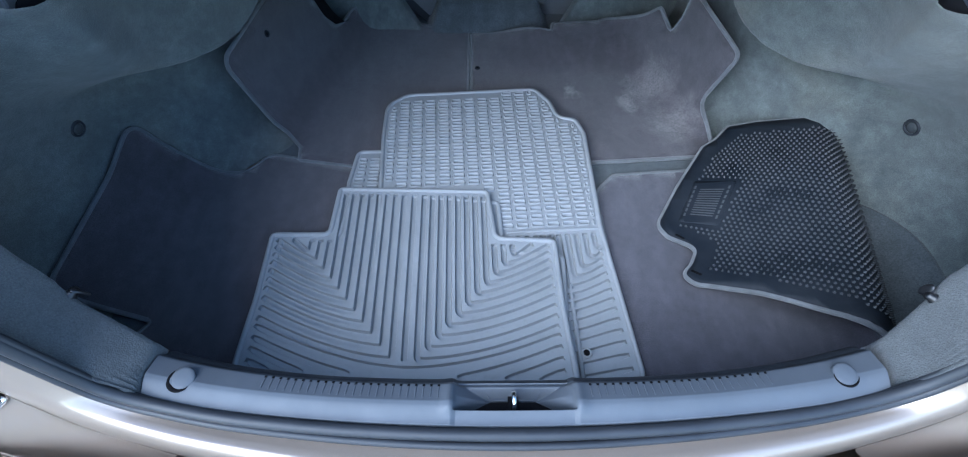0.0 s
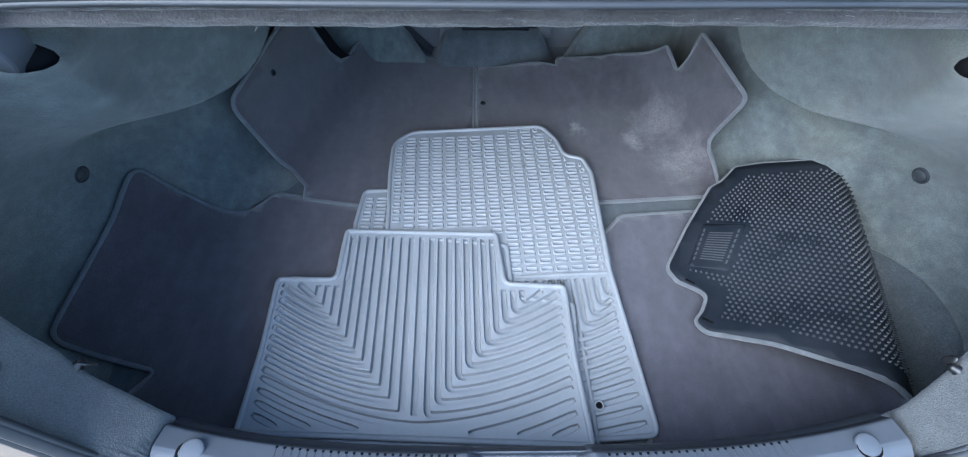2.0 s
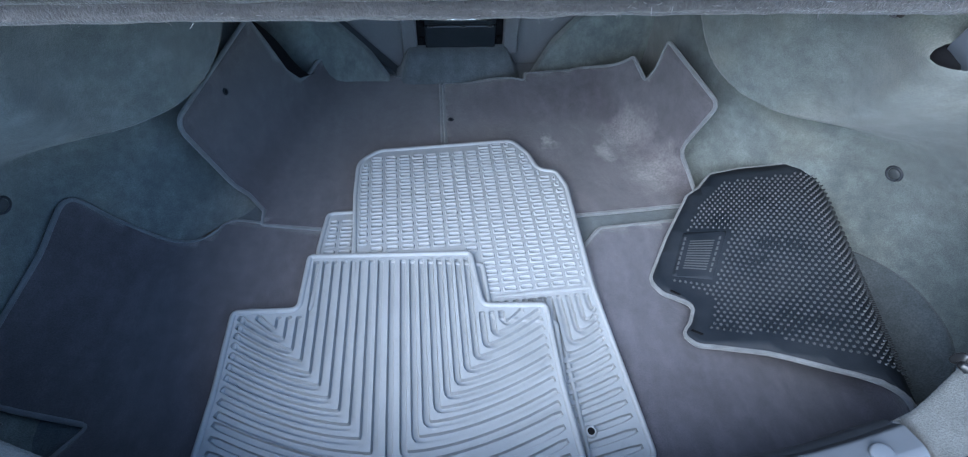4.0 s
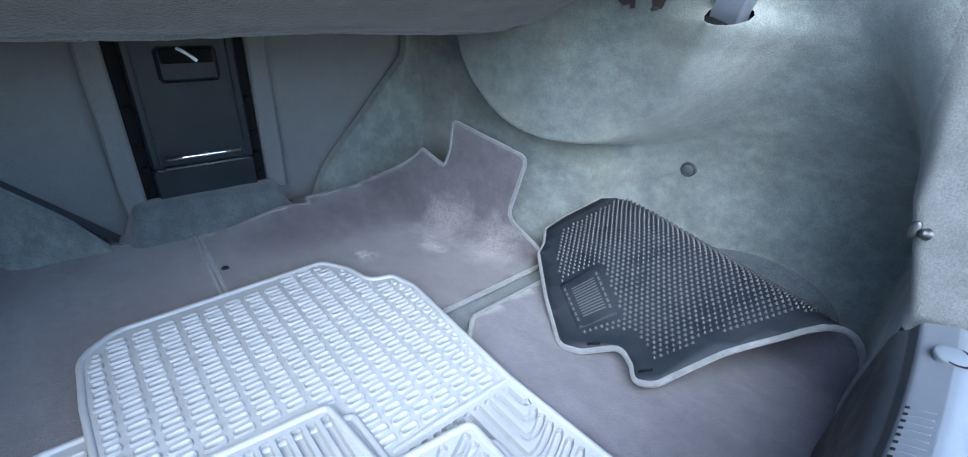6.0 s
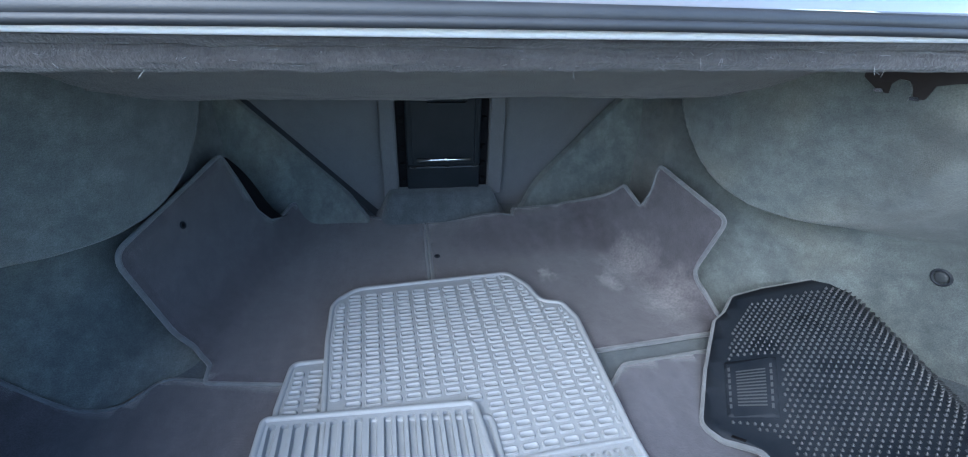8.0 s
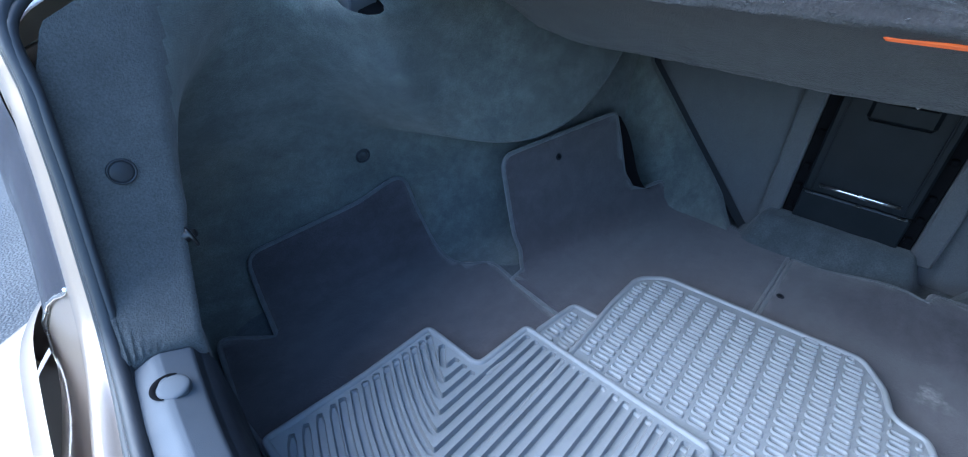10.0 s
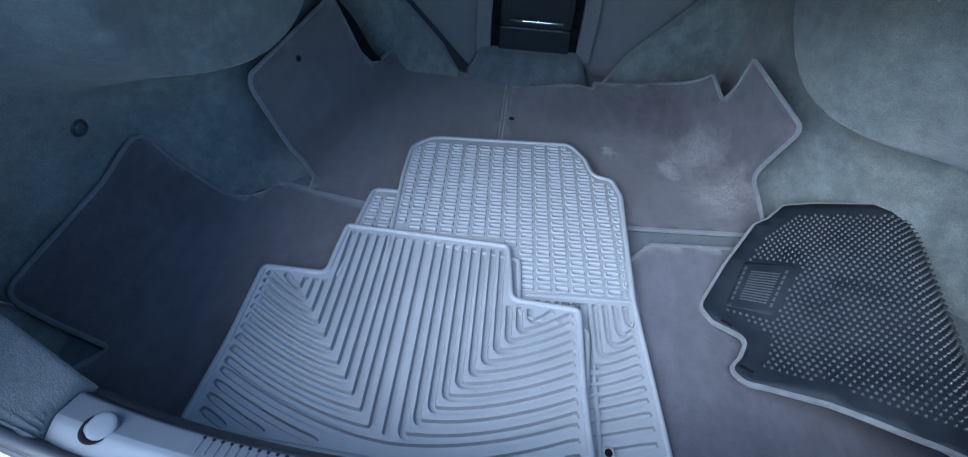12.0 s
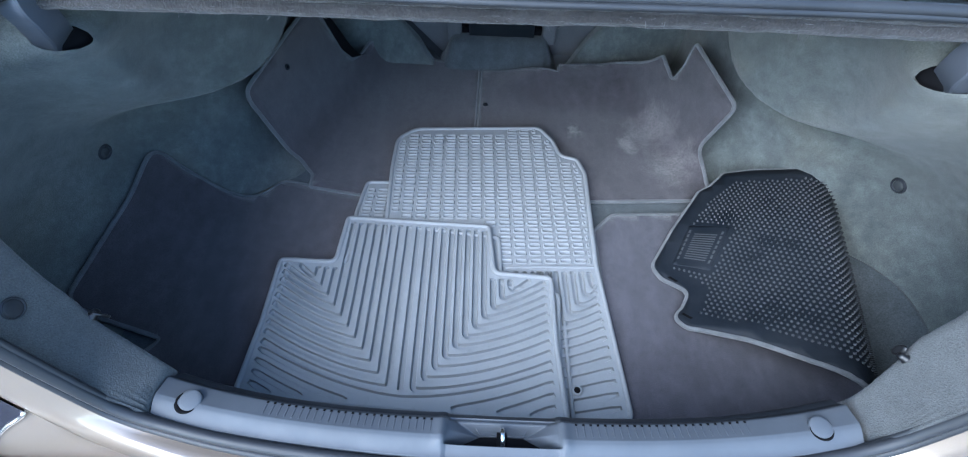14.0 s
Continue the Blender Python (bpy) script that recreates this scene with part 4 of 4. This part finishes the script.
def ridge_geo(path, w, h, z, taper=True):
    """A rounded ridge along a flat path."""
    ps = [Vector(p) for p in path]
    verts, faces, n = [], [], len(ps)
    for i, p in enumerate(ps):
        d = (ps[min(n - 1, i + 1)] - ps[max(0, i - 1)]).normalized()
        s = Vector((d.y, -d.x))
        k = 1.0 if 0 < i < n - 1 or not taper else 0.6
        for a, b in ((-1, 0), (-0.86, 0.74), (-0.55, 1), (0.55, 1), (0.86, 0.74), (1, 0)):
            q = p + s * (a * w / 2 * k)
            verts.append((q.x, q.y, z + b * h * (k if k < 1 else 1)))
    for i in range(n - 1):
        for k in range(5):
            faces.append((i * 6 + k, i * 6 + k + 1, i * 6 + 7 + k, i * 6 + 6 + k))
    return verts, faces


def flat_slab(name, outline, z0, z1, material):
    n = len(outline)
    inner = [(p.x, p.y) for p in outline]
    verts = [(x, y, z0) for x, y in inner] + [(x, y, z1) for x, y in inner]
    faces = [tuple(range(n)), tuple(range(n, 2 * n))] + [(i, (i + 1) % n, n + (i + 1) % n, n + i) for i in range(n)]
    return mesh_of(name, verts, faces, material, False)


def grooved_slab(name, outline, paths, w, depth, z0, z1, material):
    """A slab whose top is cut by flat-bottomed channels along the given paths."""
    flat = [(p.x, p.y) for p in outline]
    n = len(flat)
    verts = [(x, y, z0) for x, y in flat] + [(x, y, z1) for x, y in flat]
    faces = [tuple(range(n))] + [(i, (i + 1) % n, n + (i + 1) % n, n + i) for i in range(n)]
    points, edges = list(flat), [(i, (i + 1) % n) for i in range(n)]
    loops = []
    for path in paths:
        ps, k = [Vector(p) for p in path], len(path)
        sides = []
        for i, p in enumerate(ps):
            d = (ps[min(k - 1, i + 1)] - ps[max(0, i - 1)]).normalized()
            sides.append((p, Vector((d.y, -d.x)), 0.62 if i in (0, k - 1) else 1.0))
        left, right = [p + q * (w / 2 * f) for p, q, f in sides], [p - q * (w / 2 * f) for p, q, f in sides]
        base = len(verts)
        for (p, q, f), a, b in zip(sides, left, right):
            e = q * max(0.0006, w / 2 * f - 0.0017)
            verts += [(a.x, a.y, z1), (p.x + e.x, p.y + e.y, z1 - depth), (p.x - e.x, p.y - e.y, z1 - depth), (b.x, b.y, z1)]
        for i in range(k - 1):
            a, b = base + i * 4, base + i * 4 + 4
            faces += [(a + j, a + j + 1, b + j + 1, b + j) for j in range(3)]
        faces += [tuple(base + j for j in range(4)), tuple(base + (k - 1) * 4 + j for j in range(4))]
        loop = [(p.x, p.y) for p in left] + [(p.x, p.y) for p in reversed(right)]
        m = len(points)
        points += loop
        edges += [(m + i, m + (i + 1) % len(loop)) for i in range(len(loop))]
        loops.append((loop, min(p[0] for p in loop), max(p[0] for p in loop), min(p[1] for p in loop), max(p[1] for p in loop)))
    co, _, tris = delaunay_2d_cdt([Vector(p) for p in points], edges, [], 0, 1e-6)[:3]
    base = len(verts)
    verts += [(p.x, p.y, z1) for p in co]
    for tri in tris:
        x, y = sum(co[i].x for i in tri) / 3, sum(co[i].y for i in tri) / 3
        if inside(flat, x, y) and not any(a < x < b and c < y < d and inside(loop, x, y) for loop, a, b, c, d in loops):
            faces.append(tuple(base + i for i in tri))
    index, welded, order = {}, [], []
    for v in verts:
        key = tuple(round(c * 2e5) for c in v)
        if key not in index:
            index[key] = len(welded)
            welded.append(v)
        order.append(index[key])
    faces = [f for f in ([order[i] for i in face] for face in faces) if len(set(f)) == len(f)]
    return mesh_of(name, welded, faces, material, False)


def rim_geo(outline, w, h, z):
    n = len(outline)
    verts, faces = [], []
    for i, p in enumerate(outline):
        d = (outline[(i + 1) % n] - outline[i - 1]).normalized()
        s = Vector((-d.y, d.x))
        for a, b in ((0.0, -0.7), (-0.0006, 0.45), (0.14, 0.86), (0.36, 1.0), (0.66, 0.92), (0.80, 0.0)):
            q = p + s * (a * w)
            verts.append((q.x, q.y, z + b * h))
    for i in range(n):
        for k in range(5):
            a, b = i * 6, ((i + 1) % n) * 6
            faces.append((a + k, a + k + 1, b + k + 1, b + k))
    return verts, faces


def ccw(corners):
    area = sum(corners[i - 1][0] * corners[i][1] - corners[i][0] * corners[i - 1][1] for i in range(len(corners)))
    return corners if area > 0 else corners[::-1]


MAT_H = 0.0080


def rear_mat(name, m, label, covered=False):
    """Tabbed mat: straight ribs on the tab, nested bent ribs on both shoulders; sheared to fit the camera's view."""
    def bow(x):
        return 0.062 * (abs(x) / 0.24) ** 1.75

    corners = ccw([(-0.147, 0.1085, 0.014), (0.142, 0.1085, 0.014), (0.152, 0.002, 0.012), (0.256, 0.0, 0.014), (0.2545, -0.13, 0.3), (0.262, -0.264, 0.012), (-0.262, -0.264, 0.012), (-0.2545, -0.13, 0.3), (-0.256, 0.0, 0.014), (-0.152, 0.002, 0.012)])
    outline = resampled(round_poly(corners, 0.004), 0.02)
    outline = [Vector((p.x + 0.003 - 0.075 * p.y, p.y)) for p in outline]
    root = thing(name, (0, 0, 0), label, "floor mat", "grey rubber mats")
    channels = []
    for k in range(11):
        cx, cy = 0.1776 - 0.01585 * k, -0.0355 - 0.0191 * k
        top = 0.094 if cx < 0.135 else -0.013
        end = 0.240 if k else 0.212
        rise, bend_power = 0.066 * (1 - math.exp((cx - end) / 0.085)), 1.15 + 0.05 * k
        for s in (-1, 1):
            pts = [(cx, top), (cx, top - 0.002), (cx, (top + cy) / 2), (cx, cy + 0.009), (cx + 0.0008, cy + 0.005), (cx + 0.003, cy + 0.002), (cx + 0.007, cy + 0.0008)]
            pts += [(x, cy + 0.0008 + rise * ((x - cx - 0.007) / (end - cx - 0.007)) ** bend_power) for x in [cx + 0.013 + (end - cx - 0.013) * j / 10 for j in range(11)]]
            pts.append((end + 0.002, pts[-1][1] + 0.0008))
            channels.append([(s * x, y) for x, y in pts])
    for k in range(4):
        pts = [(x, -0.2404 - 0.0186 * k + bow(x)) for x in [0.242 * j / 24 for j in range(25)]]
        pts = [p for p in pts if p[1] > -0.251]
        if k == 0:
            channels.append([(-x, y) for x, y in pts[:0:-1]] + pts)
        elif len(pts) > 3:
            channels += [[(s * x, y) for x, y in pts] for s in (-1, 1)]
    channels.append([(0, 0.094), (0, 0.092), (0, 0), (0, -0.1), (0, -0.226), (0, -0.228)])
    channels = [] if covered else [[(x + 0.003 - 0.075 * y, y) for x, y in c] for c in channels]
    thick = 0.0050 if covered else 0.0088
    part("sheet", grooved_slab("sheet", outline, channels, 0.0106, 0.0080, 0.0, thick, GREY_RUBBER), root, "ribbed rubber sheet with moulded bent channels")
    part("rim", merged("rim", [rim_geo(outline, 0.011, 0.0036, thick)], GREY_RUBBER), root)
    root.matrix_basis = m
    return root


def pad_geo(x, y, w, d, z, h):
    """A low pad with round corners, a raised rim and a flat dished middle."""
    def ring(i, zz, c):
        a, b = w / 2 - i, d / 2 - i
        c = min(c, a * 0.8, b * 0.8)
        out = []
        for sx, sy, first in ((1, -1, -90), (1, 1, 0), (-1, 1, 90), (-1, -1, 180)):
            for k in range(4):
                q = radians(first + 30 * k)
                out.append((x + sx * (a - c) + c * math.cos(q), y + sy * (b - c) + c * math.sin(q), zz))
        return out
    rows = [ring(0, z, 0.0040), ring(0.0007, z + h * 0.8, 0.0038), ring(0.0013, z + h, 0.0034), ring(0.0021, z + h * 0.92, 0.0028), ring(0.0030, z + h * 0.38, 0.0020)]
    v = [p for r in rows for p in r]
    return v, [(i * 16 + k, i * 16 + (k + 1) % 16, i * 16 + 16 + (k + 1) % 16, i * 16 + 16 + k) for i in range(4) for k in range(16)] + [tuple(range(64, 80))]


PAD = mesh_of("pad", *pad_geo(0, 0, 0.0236, 0.0122, 0, 0.0036), GREY_RUBBER, True)
PAD_STEPS = [0.0120 * (k / 5 - 1) for k in range(11)]


R1_POSE = pose(-0.1615, 0.482, 0.0262, 0, -1.1, -2.6)
R1_FIELD = ((-0.15, 0.118), (0.15, 0.118), (0.16, 0.012), (0.268, 0.010), (0.28, -0.3), (-0.28, -0.3), (-0.268, 0.010), (-0.16, 0.012))


def front_mat(name, m, label, mirror=1):
    """Long mat: rows of moulded pads on the upper field, bent ribs below, one fixing hole."""
    shape = ((0.216, 0.150, 0.05), (0.207, 0.238, 0.018), (-0.2, 0.242, 0.02), (-0.2, -0.318, 0.02), (0.219, -0.318, 0.02), (0.206, -0.05, 0.2)) if mirror < 0 else (
        (-0.212, 0.200, 0.03), (-0.208, 0.295, 0.05), (-0.165, 0.328, 0.05), (0.126, 0.332, 0.03), (0.156, 0.285, 0.04), (0.166, 0.240, 0.025), (0.203, 0.230, 0.02), (0.216, 0.185, 0.03),
        (0.205, -0.05, 0.2), (0.219, -0.334, 0.02), (-0.219, -0.334, 0.02), (-0.206, -0.05, 0.2))
    corners = ccw([(mirror * x, y, r) for x, y, r in shape])
    outline = resampled(round_poly(corners, 0.004), 0.02)
    flat = [(p.x, p.y) for p in outline]
    root = thing(name, (0, 0, 0), label, "floor mat", "grey rubber mats")
    part("rim", merged("rim", [rim_geo(outline, 0.010, 0.0036, MAT_H)], GREY_RUBBER), root)
    for j in range(21):
        y = -0.040 + 0.0178 * j
        for i in range(-8, 9):
            x = 0.0282 * i + 0.003
            if mirror < 0 and not (x < -0.14 and y > 0.02):
                continue
            over = R1_POSE.inverted() @ m @ Vector((x, y, 0))
            if inside(R1_FIELD, over.x, over.y):  # hidden by the mat on top, left out so none poke through
                continue
            free = [d for d in PAD_STEPS if all(inside(flat, x + d, y + e) and edge_gap(flat, x + d, y + e) > 0.0098 for e in (-0.005, 0.005))]
            if len(free) == len(PAD_STEPS):
                part("pad", PAD, root).matrix_basis = pose(x, y, MAT_H)
            elif len(free) > 2:
                width = free[-1] - free[0]
                part("pad", mesh_of("pad", *pad_geo(0, 0, width, 0.0122, 0, 0.0036), GREY_RUBBER, True), root).matrix_basis = pose(x + (free[0] + free[-1]) / 2, y, MAT_H)
    channels = []
    for k in range(14):
        cx, cy = 0.186 - 0.0158 * k, -0.095 - 0.0182 * k
        pts = [(cx, -0.0615), (cx, -0.0635), (cx, (cy - 0.062) / 2), (cx, cy + 0.009), (cx + 0.0008, cy + 0.005), (cx + 0.003, cy + 0.002), (cx + 0.007, cy + 0.0008)]
        end = 0.193 - 0.04 * (cy + 0.1)
        pts += [(cx + 0.010 + (end - cx - 0.010) * j / 12, cy + (0.42 - 0.025 * k) * (end - cx) * j / 12 * (0.45 + 0.55 * j / 12)) for j in range(1, 13)]
        pts = [q for q in pts if q[0] > 0.076]
        if len(pts) > 2 and mirror > 0:
            channels.append(pts)
    if mirror > 0:
        channels += [[(0.112 - 0.0158 * k, -0.0615), (0.112 - 0.0158 * k, -0.064), (0.112 - 0.0158 * k, -0.080)] for k in range(7)]
    part("sheet", grooved_slab("sheet", outline, channels, 0.0102, 0.0072, 0.0, MAT_H, GREY_RUBBER), root, "ribbed rubber sheet with moulded bent channels")
    part("cross_bar", merged("cross_bar", [ridge_geo([(0.03, -0.053), (0.1, -0.053), (0.197, -0.053)], 0.008, 0.0035, MAT_H)], GREY_RUBBER), root)
    ring = part("fixing_hole", mesh_of("fixing_hole", *moved(lathe_geo(((0.0045, 0.0008), (0.0052, 0.0036), (0.0078, 0.0036), (0.0092, 0.0004)), 20), pose(mirror * 0.1345, -0.283, MAT_H)), GREY_RUBBER), root, "fixing hole with raised collar")
    part("hole_bottom", mesh_of("hole_bottom", *moved(lathe_geo(((0.0001, 0.0034), (0.0052, 0.0034)), 16), pose(mirror * 0.1345, -0.283, MAT_H)), BLACK), ring)
    root.matrix_basis = m
    return root


front_mat("rubber_mat", pose(-0.082, 0.474, 0.0090, 0, 0, 1), "grey rubber front mat lying under the others", -1)
front_mat("rubber_mat", pose(-0.021, 0.546, 0.0185, 1.6, 0, 3), "long grey rubber front mat with padded field and bent ribs")
rear_mat("rubber_mat", pose(-0.147, 0.4715, 0.0214, 0, -0.8, -6.4), "grey ribbed rubber rear mat under its twin", True)
rear_mat("rubber_mat", R1_POSE, "grey ribbed rubber rear mat on top of the stack")


# ---- push pins and hooks in the liner ----
def wall_frame(s, y, z):
    """A pose on the side liner, z axis out of the felt."""
    x = wall_x(y, z, s)
    dy, dz = (wall_x(y + 0.006, z, s) - x) / 0.006, (wall_x(y, z + 0.006, s) - x) / 0.006
    n = Vector((-s, dy, dz)).normalized()
    return Matrix.Translation((MID_X + s * x, y, z)) @ n.to_track_quat("Z", "Y").to_matrix().to_4x4()


pin = thing("push_pin", (0, 0, 0), "round dark plastic push pin in the felt liner", "push pin", "liner push pins")
part("head", mesh_of("head", *lathe_geo(((0.0001, 0.0035), (0.006, 0.0032), (0.0088, 0.002), (0.0098, 0.0), (0.0100, -0.003)), 24), PIN_PLASTIC), pin)
part("groove_ring", mesh_of("groove_ring", *lathe_geo(((0.0100, 0.0012), (0.0112, 0.0030), (0.0135, 0.0026), (0.0150, -0.001)), 24), SILL_SHADE_PIN_RING), pin, "darker outer ring")
spots = [(-1, 0.596, 0.187), (1, 0.594, 0.183)]
pin.matrix_basis = wall_frame(*spots[0])
for spot in spots[1:]:
    copy_thing(pin, wall_frame(*spot))

plug = thing("blanking_plug", (0, 0, 0), "flat dark rubber plug in the felt jamb", "blanking plug", "jamb plugs")
part("cap", mesh_of("cap", *lathe_geo(((0.0001, 0.0016), (0.0075, 0.0015), (0.0098, 0.0008), (0.0108, -0.002)), 24), SEAL_RUBBER), plug)
part("rim", mesh_of("rim", *lathe_geo(((0.0094, 0.0006), (0.0102, 0.0022), (0.0114, 0.0016), (0.0120, -0.002)), 24), SEAL_RUBBER), plug)
plug.matrix_basis = wall_frame(-1, 0.214, 0.350)
copy_thing(plug, wall_frame(1, 0.206, 0.372))

hook = thing("tie_hook", (0, 0, 0), "black plastic bag hook on the felt liner", "bag hook", "bag hooks")
part("leaf", mesh_of("leaf", *[g for g in moved(lathe_geo(((0.0001, 0.0022), (0.008, 0.0022), (0.0122, 0.0012), (0.0135, -0.0004), (0.0125, -0.002)), 22), pose(0, 0, 0.012, 0, 38) @ Matrix.Diagonal((0.55, 1.0, 1.0, 1.0)))], GLOSS_BLACK), hook, "folding oval leaf")
part("knob", mesh_of("knob", *moved(lathe_geo(((0.0001, 0.012), (0.004, 0.0115), (0.006, 0.009), (0.0062, 0.004), (0.0085, 0.0)), 18), pose(0.009, 0, 0)), GLOSS_BLACK), hook)
SMALL = Matrix.Scale(0.84, 4)
hook.matrix_basis = wall_frame(-1, 0.236, 0.280) @ SMALL
copy_thing(hook, wall_frame(1, 0.236, 0.282) @ SMALL)


# ---- torn liner edge with a felt tab under the shelf's end ----
def wall_patch(name, s, outline, proud, material, thick=0.002):
    """A thin piece on the side liner from (y, z) corners."""
    ring = resampled(round_poly([(y, z, 0.003) for y, z in outline]), 0.006)
    n = len(ring)
    verts = [(MID_X + s * (wall_x(p.x, p.y, s) - proud), p.x, p.y) for p in ring] + [(MID_X + s * (wall_x(p.x, p.y, s) - proud + thick), p.x, p.y) for p in ring]
    return mesh_of(name, verts, [tuple(range(n)), tuple(range(n, 2 * n))] + [(i, (i + 1) % n, n + (i + 1) % n, n + i) for i in range(n)], material, False)


for s in (1,):
    tab = thing("liner_clip", (s * 0.48, 0.62, 0.45), "torn felt tab with bright clip ends in dark gaps", "liner clip")
    part("gap", wall_patch("gap", s, [(0.662, 0.462), (0.642, 0.4485), (0.630, 0.4485), (0.628, 0.462), (0.608, 0.466), (0.604, 0.4515), (0.592, 0.4505), (0.586, 0.468), (0.570, 0.474), (0.545, 0.481), (0.525, 0.486),
                                      (0.525, 0.494), (0.580, 0.490), (0.662, 0.474)], 0.003, GAP_BROWN), tab, "dark brown gap")
    part("felt_tab", wall_patch("felt_tab", s, [(0.606, 0.446), (0.629, 0.446), (0.628, 0.461), (0.621, 0.468), (0.611, 0.468), (0.6055, 0.460)], 0.0055, LINER), tab, "frayed felt tab")
    for y in (0.600, 0.641):
        part("clip_end", wall_patch("clip_end", s, [(y - 0.006, 0.4490), (y + 0.005, 0.4475), (y + 0.006, 0.4515), (y - 0.004, 0.4535)], 0.0055, BARE_METAL), tab, "bright clip end")

# ---- bright trim strip and loose fibres on the shelf's front edge ----
# strip coloured near white to carry the light falling on it
strip = thing("edge_strip", (0, 0.495, 0.53), "edge strip above the felt shelf edge, coloured white as if lit", "edge strip")
part("strip", tube("strip", spline([(x, 0.4925 + 0.006 * (x / 0.5) ** 2, 0.5305) for x in (-0.50, -0.3, 0.0, 0.3, 0.47)], 10), 0.0048, PALE_STRIP, 8, flat=0.8), strip)
strands = []
rng = random.Random(7)
for k in range(260):
    x = rng.uniform(-0.5, 0.48)
    p = Vector((x + MID_X, 0.500 + rng.uniform(-0.004, 0.012), 0.507 + rng.uniform(-0.004, 0.010)))
    d = Vector((rng.gauss(0, 0.9), rng.uniform(-0.5, 0.1), rng.uniform(-0.6, 0.3))).normalized()
    length = rng.uniform(0.001, 0.003)
    c = Vector((rng.gauss(0, 0.004), rng.gauss(0, 0.003), rng.gauss(0, 0.003)))
    strands.append(tube_geo([p, p + d * length * 0.5 + c, p + d * length + c * 0.4], lambda f: 0.00025 * (1 - 0.6 * f), 3))
FIBRE = plain("felt_fibre", (0.2, 0.2, 0.2), 0.9)
tagged(new("felt_fuzz", merged("felt_fuzz", strands, FIBRE)), "loose grey fibres fraying from the felt shelf edge", "felt fibres", kind="stuff")
